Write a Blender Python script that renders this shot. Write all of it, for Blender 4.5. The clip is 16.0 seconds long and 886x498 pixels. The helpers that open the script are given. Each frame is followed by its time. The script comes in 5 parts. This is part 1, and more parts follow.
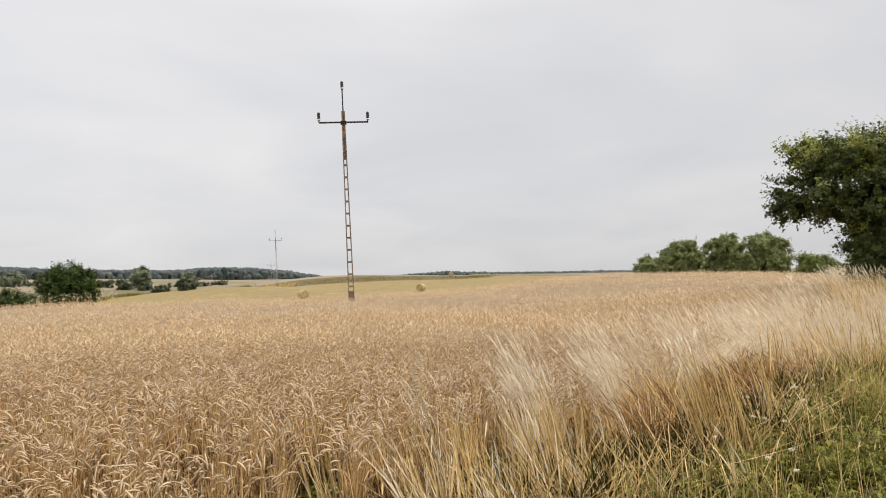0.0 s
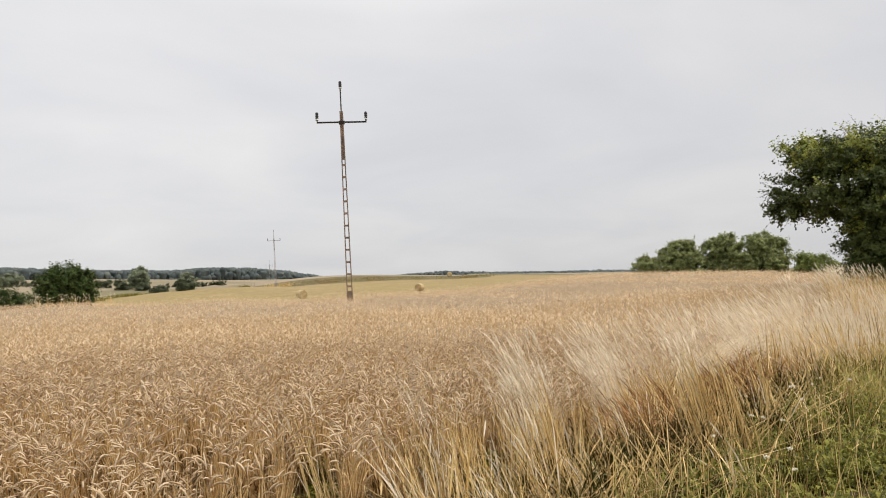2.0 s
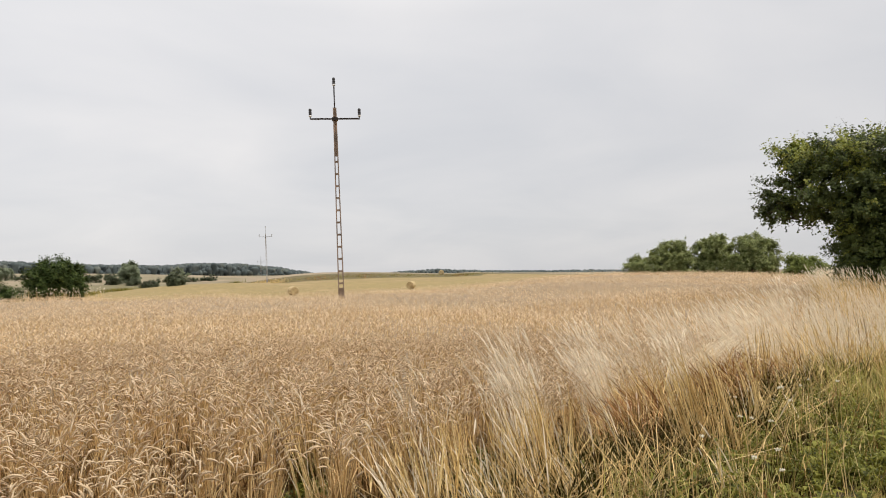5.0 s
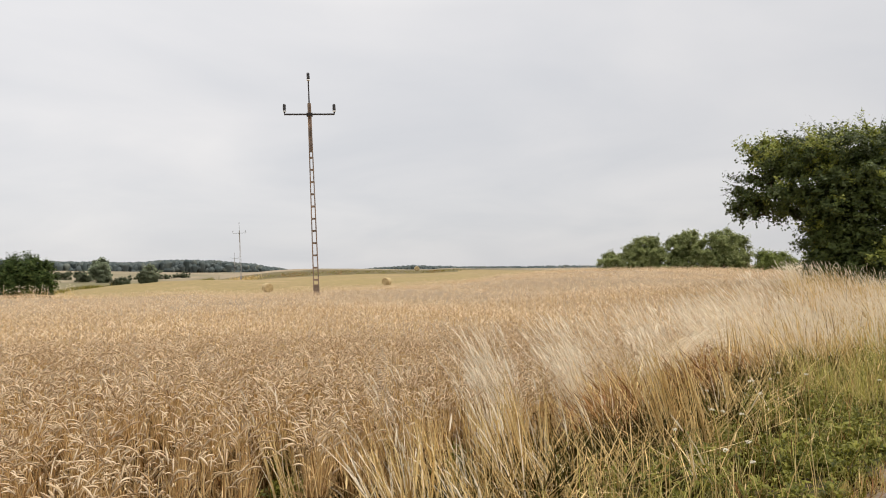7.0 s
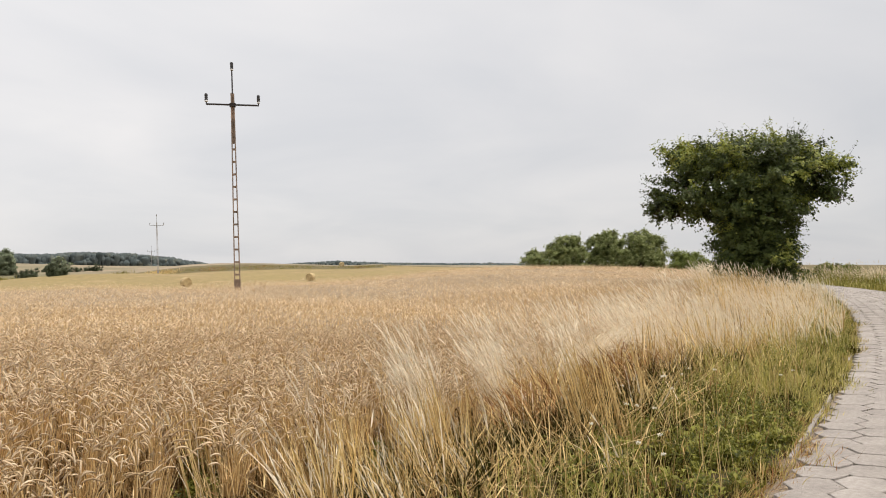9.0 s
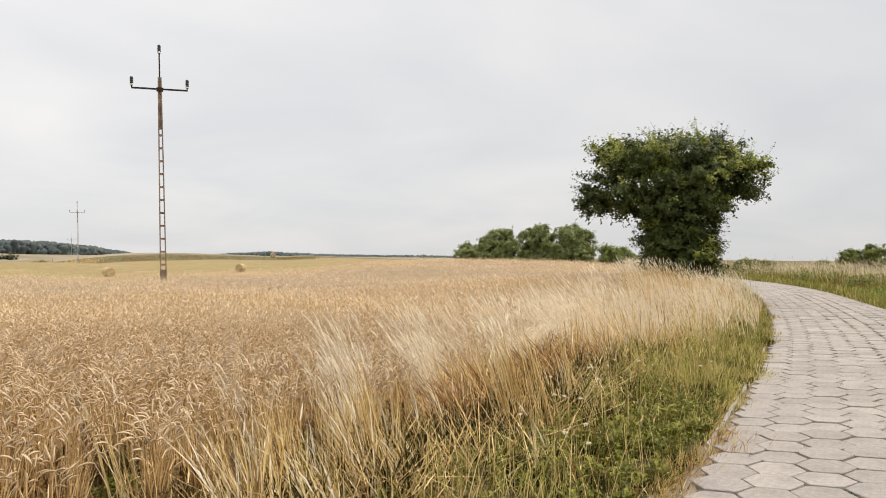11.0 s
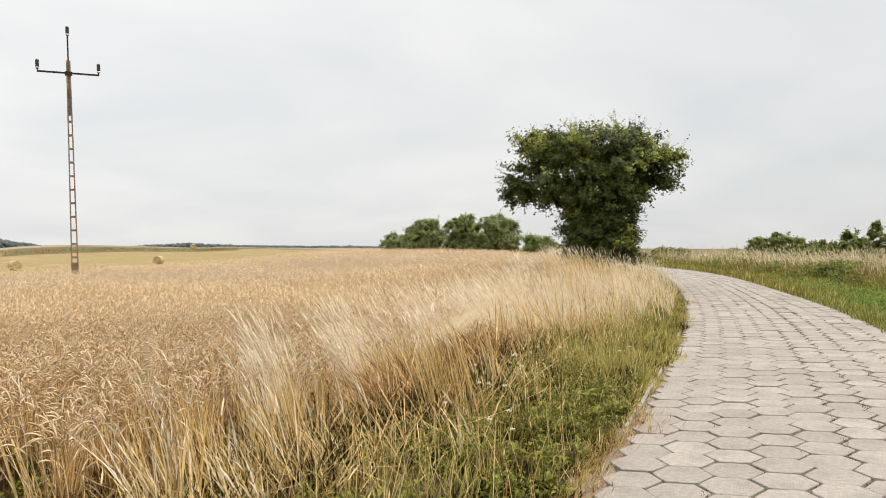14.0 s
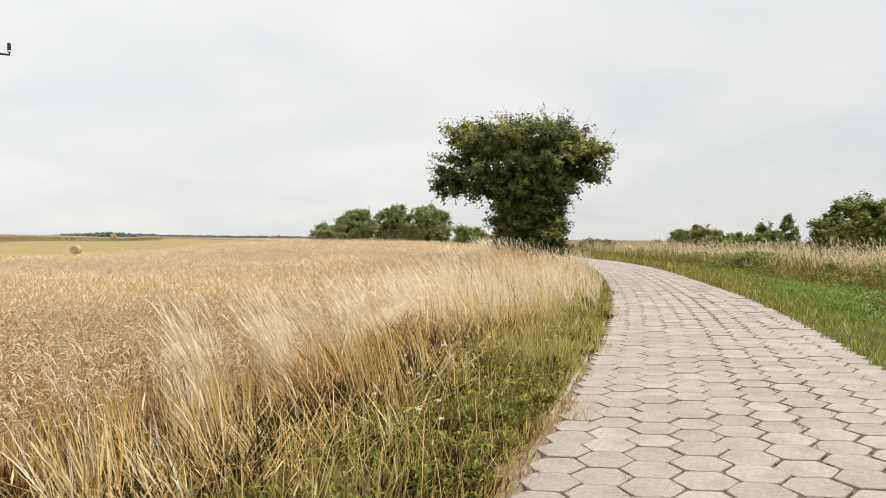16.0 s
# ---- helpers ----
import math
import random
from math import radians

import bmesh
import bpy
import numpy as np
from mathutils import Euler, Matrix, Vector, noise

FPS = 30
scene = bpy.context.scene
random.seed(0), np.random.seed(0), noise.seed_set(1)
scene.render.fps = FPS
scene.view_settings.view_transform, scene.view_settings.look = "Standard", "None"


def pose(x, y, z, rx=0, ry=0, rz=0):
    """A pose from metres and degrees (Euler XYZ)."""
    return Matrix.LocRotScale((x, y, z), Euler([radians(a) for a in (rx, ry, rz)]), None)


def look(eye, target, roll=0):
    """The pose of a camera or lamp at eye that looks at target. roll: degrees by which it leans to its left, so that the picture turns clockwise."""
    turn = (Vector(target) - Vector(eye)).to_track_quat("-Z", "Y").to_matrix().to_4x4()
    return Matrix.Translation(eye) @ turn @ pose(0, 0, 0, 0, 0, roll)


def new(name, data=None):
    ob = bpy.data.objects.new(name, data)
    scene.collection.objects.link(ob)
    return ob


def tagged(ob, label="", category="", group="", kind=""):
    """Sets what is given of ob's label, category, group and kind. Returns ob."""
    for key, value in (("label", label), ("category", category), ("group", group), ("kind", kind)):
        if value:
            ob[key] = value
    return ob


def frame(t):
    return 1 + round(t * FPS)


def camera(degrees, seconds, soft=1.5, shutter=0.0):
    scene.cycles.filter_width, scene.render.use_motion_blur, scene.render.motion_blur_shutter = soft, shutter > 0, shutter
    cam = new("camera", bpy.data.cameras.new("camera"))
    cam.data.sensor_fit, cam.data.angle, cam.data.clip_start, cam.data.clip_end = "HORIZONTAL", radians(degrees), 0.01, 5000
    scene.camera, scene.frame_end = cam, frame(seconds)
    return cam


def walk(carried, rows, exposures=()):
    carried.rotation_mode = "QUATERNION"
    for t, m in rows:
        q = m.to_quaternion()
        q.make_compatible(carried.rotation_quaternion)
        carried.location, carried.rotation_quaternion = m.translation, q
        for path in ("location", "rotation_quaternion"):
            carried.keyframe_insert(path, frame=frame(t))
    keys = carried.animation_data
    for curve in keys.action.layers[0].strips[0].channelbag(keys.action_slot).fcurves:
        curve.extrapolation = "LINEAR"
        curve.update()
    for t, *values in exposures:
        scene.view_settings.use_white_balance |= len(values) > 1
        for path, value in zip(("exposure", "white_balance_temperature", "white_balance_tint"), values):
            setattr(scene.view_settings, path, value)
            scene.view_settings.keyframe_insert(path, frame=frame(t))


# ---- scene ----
cam = camera(62.95, 16.0, soft=1.0)
EYE = 1.55
PATH = [
    (0.0, 91.99, 0.99, 0.03),
    (0.5, 91.98, 1.05, 0.08),
    (1.0, 92.03, 1.06, 0.08),
    (1.5, 92.00, 1.19, 0.02),
    (2.0, 91.97, 1.08, -0.09),
    (2.5, 91.98, 0.87, -0.21),
    (3.0, 91.95, 0.76, -0.34),
    (3.5, 91.95, 0.67, -0.35),
    (6.0, 91.60, 0.47, -1.29),
    (6.5, 91.51, 0.56, -1.75),
    (7.0, 91.49, 0.61, -2.67),
    (7.5, 91.44, 0.57, -3.98),
    (8.0, 91.49, 0.35, -5.64),
    (8.5, 91.38, 0.07, -7.25),
    (9.0, 91.18, -0.07, -8.57),
    (9.5, 90.99, -0.06, -9.80),
    (10.0, 90.82, -0.33, -11.21),
    (12.5, 90.21, -0.53, -16.97),
    (13.0, 90.04, -0.48, -17.87),
    (13.5, 89.99, -0.40, -18.72),
    (14.0, 89.86, -0.25, -19.64),
    (14.5, 89.76, -0.30, -20.96),
    (15.0, 89.67, -0.16, -22.16),
    (15.5, 89.47, -0.29, -23.85),
    (16.0, 89.16, -0.49, -25.07),
]


def drift(t):
    """The camera sways a few centimetres to its right as it turns."""
    return 0.045 * min(1.0, max(0.0, (t - 7.0) / 9.0))


walk(cam, [(t, pose(drift(t), -0.3 * drift(t), EYE, rx, ry, rz)) for t, rx, ry, rz in PATH],
     exposures=[(0.0, -0.07, 6600, 11.5), (6.5, -0.06, 6600, 11.5), (9.0, 0.0, 6650, 11.5), (12.5, 0.14, 6680, 9.6), (16.0, 0.22, 6690, 8.6)])

# ---- sky and sun: a bright overcast day ----
SUN_EL, SUN_AZ = radians(64), radians(104)
world = bpy.data.worlds.new("overcast_sky")
scene.world = world
world.use_nodes = True
wn, wl = world.node_tree.nodes, world.node_tree.links
wn.clear()
sky = wn.new("ShaderNodeTexSky")
sky.sky_type, sky.sun_disc, sky.sun_elevation, sky.sun_rotation = "NISHITA", False, SUN_EL, SUN_AZ
coord = wn.new("ShaderNodeTexCoord")
sep = wn.new("ShaderNodeSeparateXYZ")
wl.new(coord.outputs["Generated"], sep.inputs[0])
# cloud deck: seen flat from below, so it is stretched towards the horizon
up_ = wn.new("ShaderNodeMath"); up_.operation = "ADD"; up_.inputs[1].default_value = 0.22
wl.new(sep.outputs["Z"], up_.inputs[0])
sq = wn.new("ShaderNodeVectorMath"); sq.operation = "DIVIDE"
comb = wn.new("ShaderNodeCombineXYZ")
for k in range(3):
    wl.new(up_.outputs[0], comb.inputs[k])
wl.new(coord.outputs["Generated"], sq.inputs[0])
wl.new(comb.outputs[0], sq.inputs[1])
cloud = wn.new("ShaderNodeTexNoise")
cloud.inputs["Scale"].default_value, cloud.inputs["Detail"].default_value, cloud.inputs["Roughness"].default_value = 1.1, 5.0, 0.5
cloud.inputs["Distortion"].default_value = 0.4
wl.new(sq.outputs[0], cloud.inputs["Vector"])
tone = wn.new("ShaderNodeValToRGB")
tone.color_ramp.elements[0].position, tone.color_ramp.elements[0].color = 0.22, (0.68, 0.705, 0.74, 1)
tone.color_ramp.elements[1].position, tone.color_ramp.elements[1].color = 0.80, (0.875, 0.872, 0.872, 1)
wl.new(cloud.outputs["Fac"], tone.inputs[0])
# the deck is brighter overhead than near the horizon
rise = wn.new("ShaderNodeMapRange")
rise.inputs["From Min"].default_value, rise.inputs["From Max"].default_value = 0.34, 1.0
rise.inputs["To Min"].default_value, rise.inputs["To Max"].default_value = 1.0, 2.1
wl.new(sep.outputs["Z"], rise.inputs["Value"])
thin = wn.new("ShaderNodeMath"); thin.operation = "MULTIPLY_ADD"; thin.inputs[1].default_value = -0.13; thin.inputs[2].default_value = 1.0
wl.new(sep.outputs["X"], thin.inputs[0])
both = wn.new("ShaderNodeMath"); both.operation = "MULTIPLY"
wl.new(rise.outputs[0], both.inputs[0])
wl.new(thin.outputs[0], both.inputs[1])
dull = wn.new("ShaderNodeMapRange")
dull.inputs["From Min"].default_value, dull.inputs["From Max"].default_value = 0.0, 0.32
dull.inputs["To Min"].default_value, dull.inputs["To Max"].default_value = 0.93, 1.05
wl.new(sep.outputs["Z"], dull.inputs["Value"])
deep = wn.new("ShaderNodeMath"); deep.operation = "MULTIPLY"
wl.new(both.outputs[0], deep.inputs[0])
wl.new(dull.outputs[0], deep.inputs[1])
bright = wn.new("ShaderNodeVectorMath"); bright.operation = "SCALE"
wl.new(tone.outputs[0], bright.inputs[0])
wl.new(deep.outputs[0], bright.inputs["Scale"])
deck = wn.new("ShaderNodeBackground")
deck.inputs["Strength"].default_value = 1.0
wl.new(bright.outputs[0], deck.inputs["Color"])
clear = wn.new("ShaderNodeBackground")
clear.inputs["Strength"].default_value = 0.1
wl.new(sky.outputs[0], clear.inputs["Color"])
mix = wn.new("ShaderNodeMixShader")
mix.inputs[0].default_value = 0.92
wl.new(clear.outputs[0], mix.inputs[1])
wl.new(deck.outputs[0], mix.inputs[2])
wout = wn.new("ShaderNodeOutputWorld")
wl.new(mix.outputs[0], wout.inputs[0])

sun = new("sun", bpy.data.lights.new("sun", "SUN"))
sun.data.energy, sun.data.angle, sun.data.color = 2.45, radians(8), (1.0, 0.94, 0.86)
sun.matrix_world = look((math.sin(SUN_AZ) * math.cos(SUN_EL) * 50, math.cos(SUN_AZ) * math.cos(SUN_EL) * 50, math.sin(SUN_EL) * 50), (0, 0, 0))

rng = np.random.default_rng(7)


# ---- materials ----
def material(name, stops, rough=0.8, scale=6.0, amount=0.35, bump=0.0, bump_scale=60.0, sheer=0.0, pick="island", patch=0.0, patch_scale=0.2, patch_colour=(0, 0, 0), spec=0.3, metal=0.0, tint=(1, 1, 1)):
    """Colour picked along stops for each island, object or by noise; mottled by finer noise; patch: large drifts of another colour."""
    m = bpy.data.materials.new(name)
    m.use_nodes = True
    n, l = m.node_tree.nodes, m.node_tree.links
    bsdf = n["Principled BSDF"]
    bsdf.inputs["Roughness"].default_value = rough
    bsdf.inputs["Metallic"].default_value = metal
    bsdf.inputs["Specular IOR Level"].default_value = spec
    tc = n.new("ShaderNodeTexCoord")
    fine = n.new("ShaderNodeTexNoise")
    fine.inputs["Scale"].default_value, fine.inputs["Detail"].default_value = scale, 5.0
    l.new(tc.outputs["Object"], fine.inputs["Vector"])
    ramp = n.new("ShaderNodeValToRGB")
    while len(ramp.color_ramp.elements) < len(stops):
        ramp.color_ramp.elements.new(0.5)
    for k, c in enumerate(stops):
        ramp.color_ramp.elements[k].position = k / max(1, len(stops) - 1)
        ramp.color_ramp.elements[k].color = (*c, 1)
    if pick == "island":
        src = n.new("ShaderNodeNewGeometry").outputs["Random Per Island"]
    elif pick == "object":
        src = n.new("ShaderNodeObjectInfo").outputs["Random"]
    else:
        wide = n.new("ShaderNodeTexNoise")
        wide.inputs["Scale"].default_value, wide.inputs["Detail"].default_value = scale * 0.13, 3.0
        l.new(tc.outputs["Object"], wide.inputs["Vector"])
        mr = n.new("ShaderNodeMapRange")
        mr.inputs["From Min"].default_value, mr.inputs["From Max"].default_value = 0.3, 0.7
        l.new(wide.outputs["Fac"], mr.inputs["Value"])
        src = mr.outputs[0]
    l.new(src, ramp.inputs[0])
    colour = ramp.outputs[0]
    if patch:
        big = n.new("ShaderNodeTexNoise")
        big.inputs["Scale"].default_value, big.inputs["Detail"].default_value = patch_scale, 3.0
        l.new(tc.outputs["Object"], big.inputs["Vector"])
        br = n.new("ShaderNodeMapRange")
        br.inputs["From Min"].default_value, br.inputs["From Max"].default_value, br.inputs["To Max"].default_value = 0.42, 0.66, patch
        l.new(big.outputs["Fac"], br.inputs["Value"])
        pm = n.new("ShaderNodeMixRGB")
        l.new(br.outputs[0], pm.inputs[0])
        l.new(colour, pm.inputs[1])
        pm.inputs[2].default_value = (*patch_colour, 1)
        colour = pm.outputs[0]
    vary = n.new("ShaderNodeMapRange")
    vary.inputs["From Min"].default_value, vary.inputs["From Max"].default_value = 0.25, 0.75
    vary.inputs["To Min"].default_value, vary.inputs["To Max"].default_value = 1 - amount, 1 + amount
    l.new(fine.outputs["Fac"], vary.inputs["Value"])
    mul = n.new("ShaderNodeVectorMath"); mul.operation = "SCALE"
    l.new(colour, mul.inputs[0])
    l.new(vary.outputs[0], mul.inputs["Scale"])
    l.new(mul.outputs[0], bsdf.inputs["Base Color"])
    if bump:
        grain = n.new("ShaderNodeTexNoise")
        grain.inputs["Scale"].default_value, grain.inputs["Detail"].default_value = bump_scale, 6.0
        l.new(tc.outputs["Object"], grain.inputs["Vector"])
        b = n.new("ShaderNodeBump")
        b.inputs["Strength"].default_value, b.inputs["Distance"].default_value = bump, 0.02
        l.new(grain.outputs["Fac"], b.inputs["Height"])
        l.new(b.outputs[0], bsdf.inputs["Normal"])
    if sheer:
        tr = n.new("ShaderNodeBsdfTranslucent")
        # leaves let light of a yellower colour through
        glow = n.new("ShaderNodeVectorMath"); glow.operation = "MULTIPLY"
        glow.inputs[1].default_value = tint
        l.new(mul.outputs[0], glow.inputs[0])
        l.new(glow.outputs[0], tr.inputs["Color"])
        mx = n.new("ShaderNodeMixShader")
        mx.inputs[0].default_value = sheer
        l.new(bsdf.outputs[0], mx.inputs[1])
        l.new(tr.outputs[0], mx.inputs[2])
        l.new(mx.outputs[0], n["Material Output"].inputs["Surface"])
    return m


STRAW = material("ripe_wheat_straw", [(0.27, 0.155, 0.056), (0.683, 0.465, 0.205), (0.93, 0.71, 0.39), (0.39, 0.232, 0.082), (0.83, 0.59, 0.28), (0.22, 0.122, 0.045)], 0.6, 9, 0.2, sheer=0.25, patch=0.3, patch_scale=0.5, patch_colour=(0.54, 0.31, 0.11), spec=0.15)
EAR = material("ripe_wheat_ear", [(0.53, 0.368, 0.205), (0.69, 0.52, 0.33), (0.81, 0.655, 0.455), (0.59, 0.425, 0.25), (0.74, 0.57, 0.37)], 0.8, 160, 0.25, sheer=0.25, patch=0.4, patch_scale=0.13, patch_colour=(0.55, 0.405, 0.255), spec=0.06)
AWN = material("pale_awn", [(0.62, 0.46, 0.24), (0.78, 0.62, 0.38)], 0.5, 20, 0.15, sheer=0.3)
CANOPY = material("crop_fill_and_shade", [(0.185, 0.128, 0.072), (0.26, 0.19, 0.115), (0.31, 0.235, 0.15)], 0.85, 22, 0.45, 0.9, 26, pick="noise", patch=0.5, patch_scale=0.13, patch_colour=(0.27, 0.20, 0.115))
DRY = material("dry_grass", [(0.20, 0.112, 0.036), (0.68, 0.485, 0.20), (0.86, 0.67, 0.345), (0.36, 0.22, 0.070), (0.78, 0.575, 0.26), (0.50, 0.32, 0.105)], 0.6, 12, 0.2, sheer=0.2, spec=0.15)
RUSTY = material("rusty_dead_grass", [(0.16, 0.070, 0.027), (0.34, 0.165, 0.062), (0.48, 0.27, 0.108), (0.10, 0.045, 0.019), (0.40, 0.20, 0.072)], 0.65, 12, 0.2, sheer=0.1, spec=0.1)
PLUME = material("pale_grass_plume", [(0.80, 0.69, 0.50), (0.90, 0.81, 0.64), (0.72, 0.59, 0.40)], 0.7, 30, 0.15, sheer=0.35)
GREEN = material("verge_grass_blade", [(0.046, 0.050, 0.008), (0.155, 0.150, 0.021), (0.245, 0.212, 0.038), (0.088, 0.092, 0.011), (0.20, 0.18, 0.028), (0.032, 0.037, 0.006)], 0.65, 14, 0.25, sheer=0.3, spec=0.12)
OLIVE = material("yellowing_grass_blade", [(0.20, 0.160, 0.040), (0.52, 0.40, 0.140), (0.31, 0.27, 0.055), (0.62, 0.46, 0.195), (0.145, 0.115, 0.032)], 0.65, 14, 0.2, sheer=0.3, spec=0.12)
WEED = material("weed_leaf", [(0.040, 0.048, 0.008), (0.155, 0.160, 0.024), (0.285, 0.27, 0.049), (0.084, 0.094, 0.012)], 0.55, 25, 0.25, sheer=0.25, spec=0.2)
MEADOW = material("meadow_grass", [(0.090, 0.150, 0.026), (0.165, 0.245, 0.045), (0.245, 0.29, 0.066), (0.118, 0.185, 0.032)], 0.65, 10, 0.2, sheer=0.3, spec=0.12)
SOIL = material("field_soil", [(0.10, 0.06, 0.03), (0.16, 0.10, 0.05), (0.12, 0.07, 0.035)], 0.95, 5, 0.4, 0.8, 30, pick="noise")
VERGE = material("verge_soil", [(0.045, 0.036, 0.016), (0.08, 0.058, 0.026), (0.04, 0.038, 0.014)], 0.95, 9, 0.4, 0.8, 40, pick="noise")
STUBBLE = material("mown_stubble", [(0.30, 0.215, 0.098), (0.25, 0.185, 0.075), (0.335, 0.24, 0.115)], 0.9, 1.5, 0.2, 0.6, 12, pick="noise", patch=0.7, patch_scale=0.03, patch_colour=(0.255, 0.195, 0.066))
FARCROP = material("far_ripe_field", [(0.25, 0.195, 0.12), (0.30, 0.235, 0.155), (0.225, 0.175, 0.105)], 0.9, 0.5, 0.15, 0.4, 5, pick="noise", patch=0.85, patch_scale=0.018, patch_colour=(0.15, 0.135, 0.065))
TURF = material("meadow_turf", [(0.050, 0.075, 0.016), (0.080, 0.108, 0.024), (0.095, 0.096, 0.030)], 0.95, 4, 0.35, 0.7, 30, pick="noise")
BED = material("joint_sand_and_moss", [(0.085, 0.066, 0.045), (0.14, 0.112, 0.078), (0.075, 0.078, 0.032)], 0.95, 11, 0.35, 0.6, 60, pick="noise")
SAND = material("sandy_shoulder", [(0.27, 0.205, 0.14), (0.34, 0.265, 0.19), (0.21, 0.15, 0.098)], 0.95, 42, 0.4, 0.9, 160, pick="noise")
MARGIN = material("olive_field_margin", [(0.10, 0.083, 0.034), (0.145, 0.115, 0.048), (0.12, 0.085, 0.034)], 0.95, 1.2, 0.3, 0.6, 10, pick="noise")
CONCRETE = material("weathered_paver_concrete", [(0.30, 0.266, 0.232), (0.358, 0.317, 0.279), (0.40, 0.357, 0.316), (0.322, 0.284, 0.25), (0.375, 0.333, 0.296)], 0.9, 22, 0.2, 0.8, 75, pick="object", patch=0.55, patch_scale=3.1, patch_colour=(0.275, 0.245, 0.215))
CONCRETE_FAR = material("weathered_paver_concrete_far", [(0.30, 0.266, 0.232), (0.358, 0.317, 0.279), (0.40, 0.357, 0.316), (0.322, 0.284, 0.25), (0.375, 0.333, 0.296)], 0.9, 22, 0.2, 0.8, 75, pick="island", patch=0.55, patch_scale=3.1, patch_colour=(0.275, 0.245, 0.215))
POLE = material("stained_pole_concrete", [(0.221, 0.163, 0.121), (0.312, 0.221, 0.162), (0.169, 0.130, 0.101), (0.390, 0.260, 0.176)], 0.9, 4, 0.3, 0.5, 40, pick="noise")
# far poles and their fittings: paled, with distance haze put into the colour
PALEPOLE = material("hazed_far_pole", [(0.34, 0.32, 0.30), (0.42, 0.40, 0.38)], 0.9, 4, 0.2, pick="noise")
FARFIT = material("hazed_far_fitting", [(0.22, 0.22, 0.22), (0.30, 0.30, 0.30)], 0.6, 10, 0.2, pick="noise", metal=0.3)
# lighter grass tone with the verge's sunlit look put into its colour
SUNGRASS = material("sunlit_yellow_green_grass", [(0.25, 0.225, 0.050), (0.57, 0.48, 0.165), (0.38, 0.35, 0.076), (0.71, 0.58, 0.25), (0.18, 0.178, 0.042)], 0.65, 14, 0.2, sheer=0.3, spec=0.12)
BANKGREEN = material("olive_bank_grass", [(0.090, 0.090, 0.019), (0.26, 0.232, 0.050), (0.175, 0.172, 0.034), (0.38, 0.30, 0.090), (0.065, 0.070, 0.014)], 0.65, 14, 0.2, sheer=0.3, spec=0.12)
BANKTOP = material("pale_bank_seed_heads", [(0.58, 0.46, 0.30), (0.76, 0.64, 0.47), (0.66, 0.53, 0.36)], 0.7, 20, 0.2, sheer=0.3)
BUSHLEAF = material("broad_bush_leaf", [(0.090, 0.112, 0.028), (0.175, 0.200, 0.050), (0.285, 0.295, 0.082), (0.125, 0.150, 0.036)], 0.65, 2, 0.35, sheer=0.2, spec=0.12)
LITTER = material("withered_leaf_and_gap_shade", [(0.12, 0.068, 0.027), (0.29, 0.175, 0.072), (0.07, 0.042, 0.017), (0.20, 0.115, 0.045)], 0.8, 14, 0.25, sheer=0.15, spec=0.08)
# leaf colour with the haze of distance mixed in
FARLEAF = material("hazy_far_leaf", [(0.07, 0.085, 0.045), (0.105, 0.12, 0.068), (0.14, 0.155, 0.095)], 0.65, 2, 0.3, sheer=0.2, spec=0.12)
# near-black blade colour that paints the shade between grass stems
UNDER = material("dark_gap_blade", [(0.020, 0.017, 0.006), (0.060, 0.045, 0.014), (0.030, 0.032, 0.007), (0.085, 0.050, 0.020)], 0.8, 12, 0.3, spec=0.04)
IRON = material("rust_black_iron", [(0.025, 0.022, 0.02), (0.05, 0.04, 0.035)], 0.6, 20, 0.3, pick="noise", metal=0.6)
PORCELAIN = material("dark_glazed_insulator", [(0.02, 0.018, 0.018), (0.03, 0.025, 0.022)], 0.25, 20, 0.1, pick="noise", spec=0.5)
WHITEBAND = material("white_porcelain", [(0.70, 0.70, 0.68), (0.78, 0.78, 0.76)], 0.3, 20, 0.1, pick="noise", spec=0.5)
BARK = material("bark", [(0.06, 0.045, 0.03), (0.10, 0.075, 0.05)], 0.95, 12, 0.4, 0.8, 40, pick="noise")
# hawthorn leaf in a shaded and a lit tone; light is put into colour
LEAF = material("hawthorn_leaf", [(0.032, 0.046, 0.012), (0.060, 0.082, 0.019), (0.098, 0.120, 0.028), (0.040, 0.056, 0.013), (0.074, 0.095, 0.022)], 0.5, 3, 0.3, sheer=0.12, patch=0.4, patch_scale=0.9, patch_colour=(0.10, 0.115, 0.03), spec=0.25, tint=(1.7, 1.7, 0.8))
LITLEAF = material("lit_hawthorn_leaf", [(0.15, 0.185, 0.040), (0.26, 0.29, 0.063), (0.37, 0.37, 0.092), (0.19, 0.22, 0.046)], 0.5, 3, 0.3, sheer=0.2, spec=0.25, tint=(1.5, 1.5, 0.8))
WILLOW = material("willow_leaf", [(0.142, 0.170, 0.058), (0.250, 0.280, 0.102), (0.385, 0.405, 0.175)], 0.65, 2, 0.3, sheer=0.2, spec=0.12)
DARKLEAF = material("bush_leaf", [(0.035, 0.06, 0.016), (0.065, 0.095, 0.025), (0.10, 0.125, 0.035)], 0.65, 2, 0.35, sheer=0.2, spec=0.12)
PALELEAF = material("grey_green_leaf", [(0.17, 0.21, 0.12), (0.24, 0.27, 0.17), (0.30, 0.33, 0.22)], 0.65, 2, 0.3, sheer=0.2, spec=0.12)
LIMELEAF = material("light_green_leaf", [(0.145, 0.18, 0.045), (0.215, 0.25, 0.068), (0.275, 0.30, 0.092)], 0.65, 2, 0.3, sheer=0.3, spec=0.12)
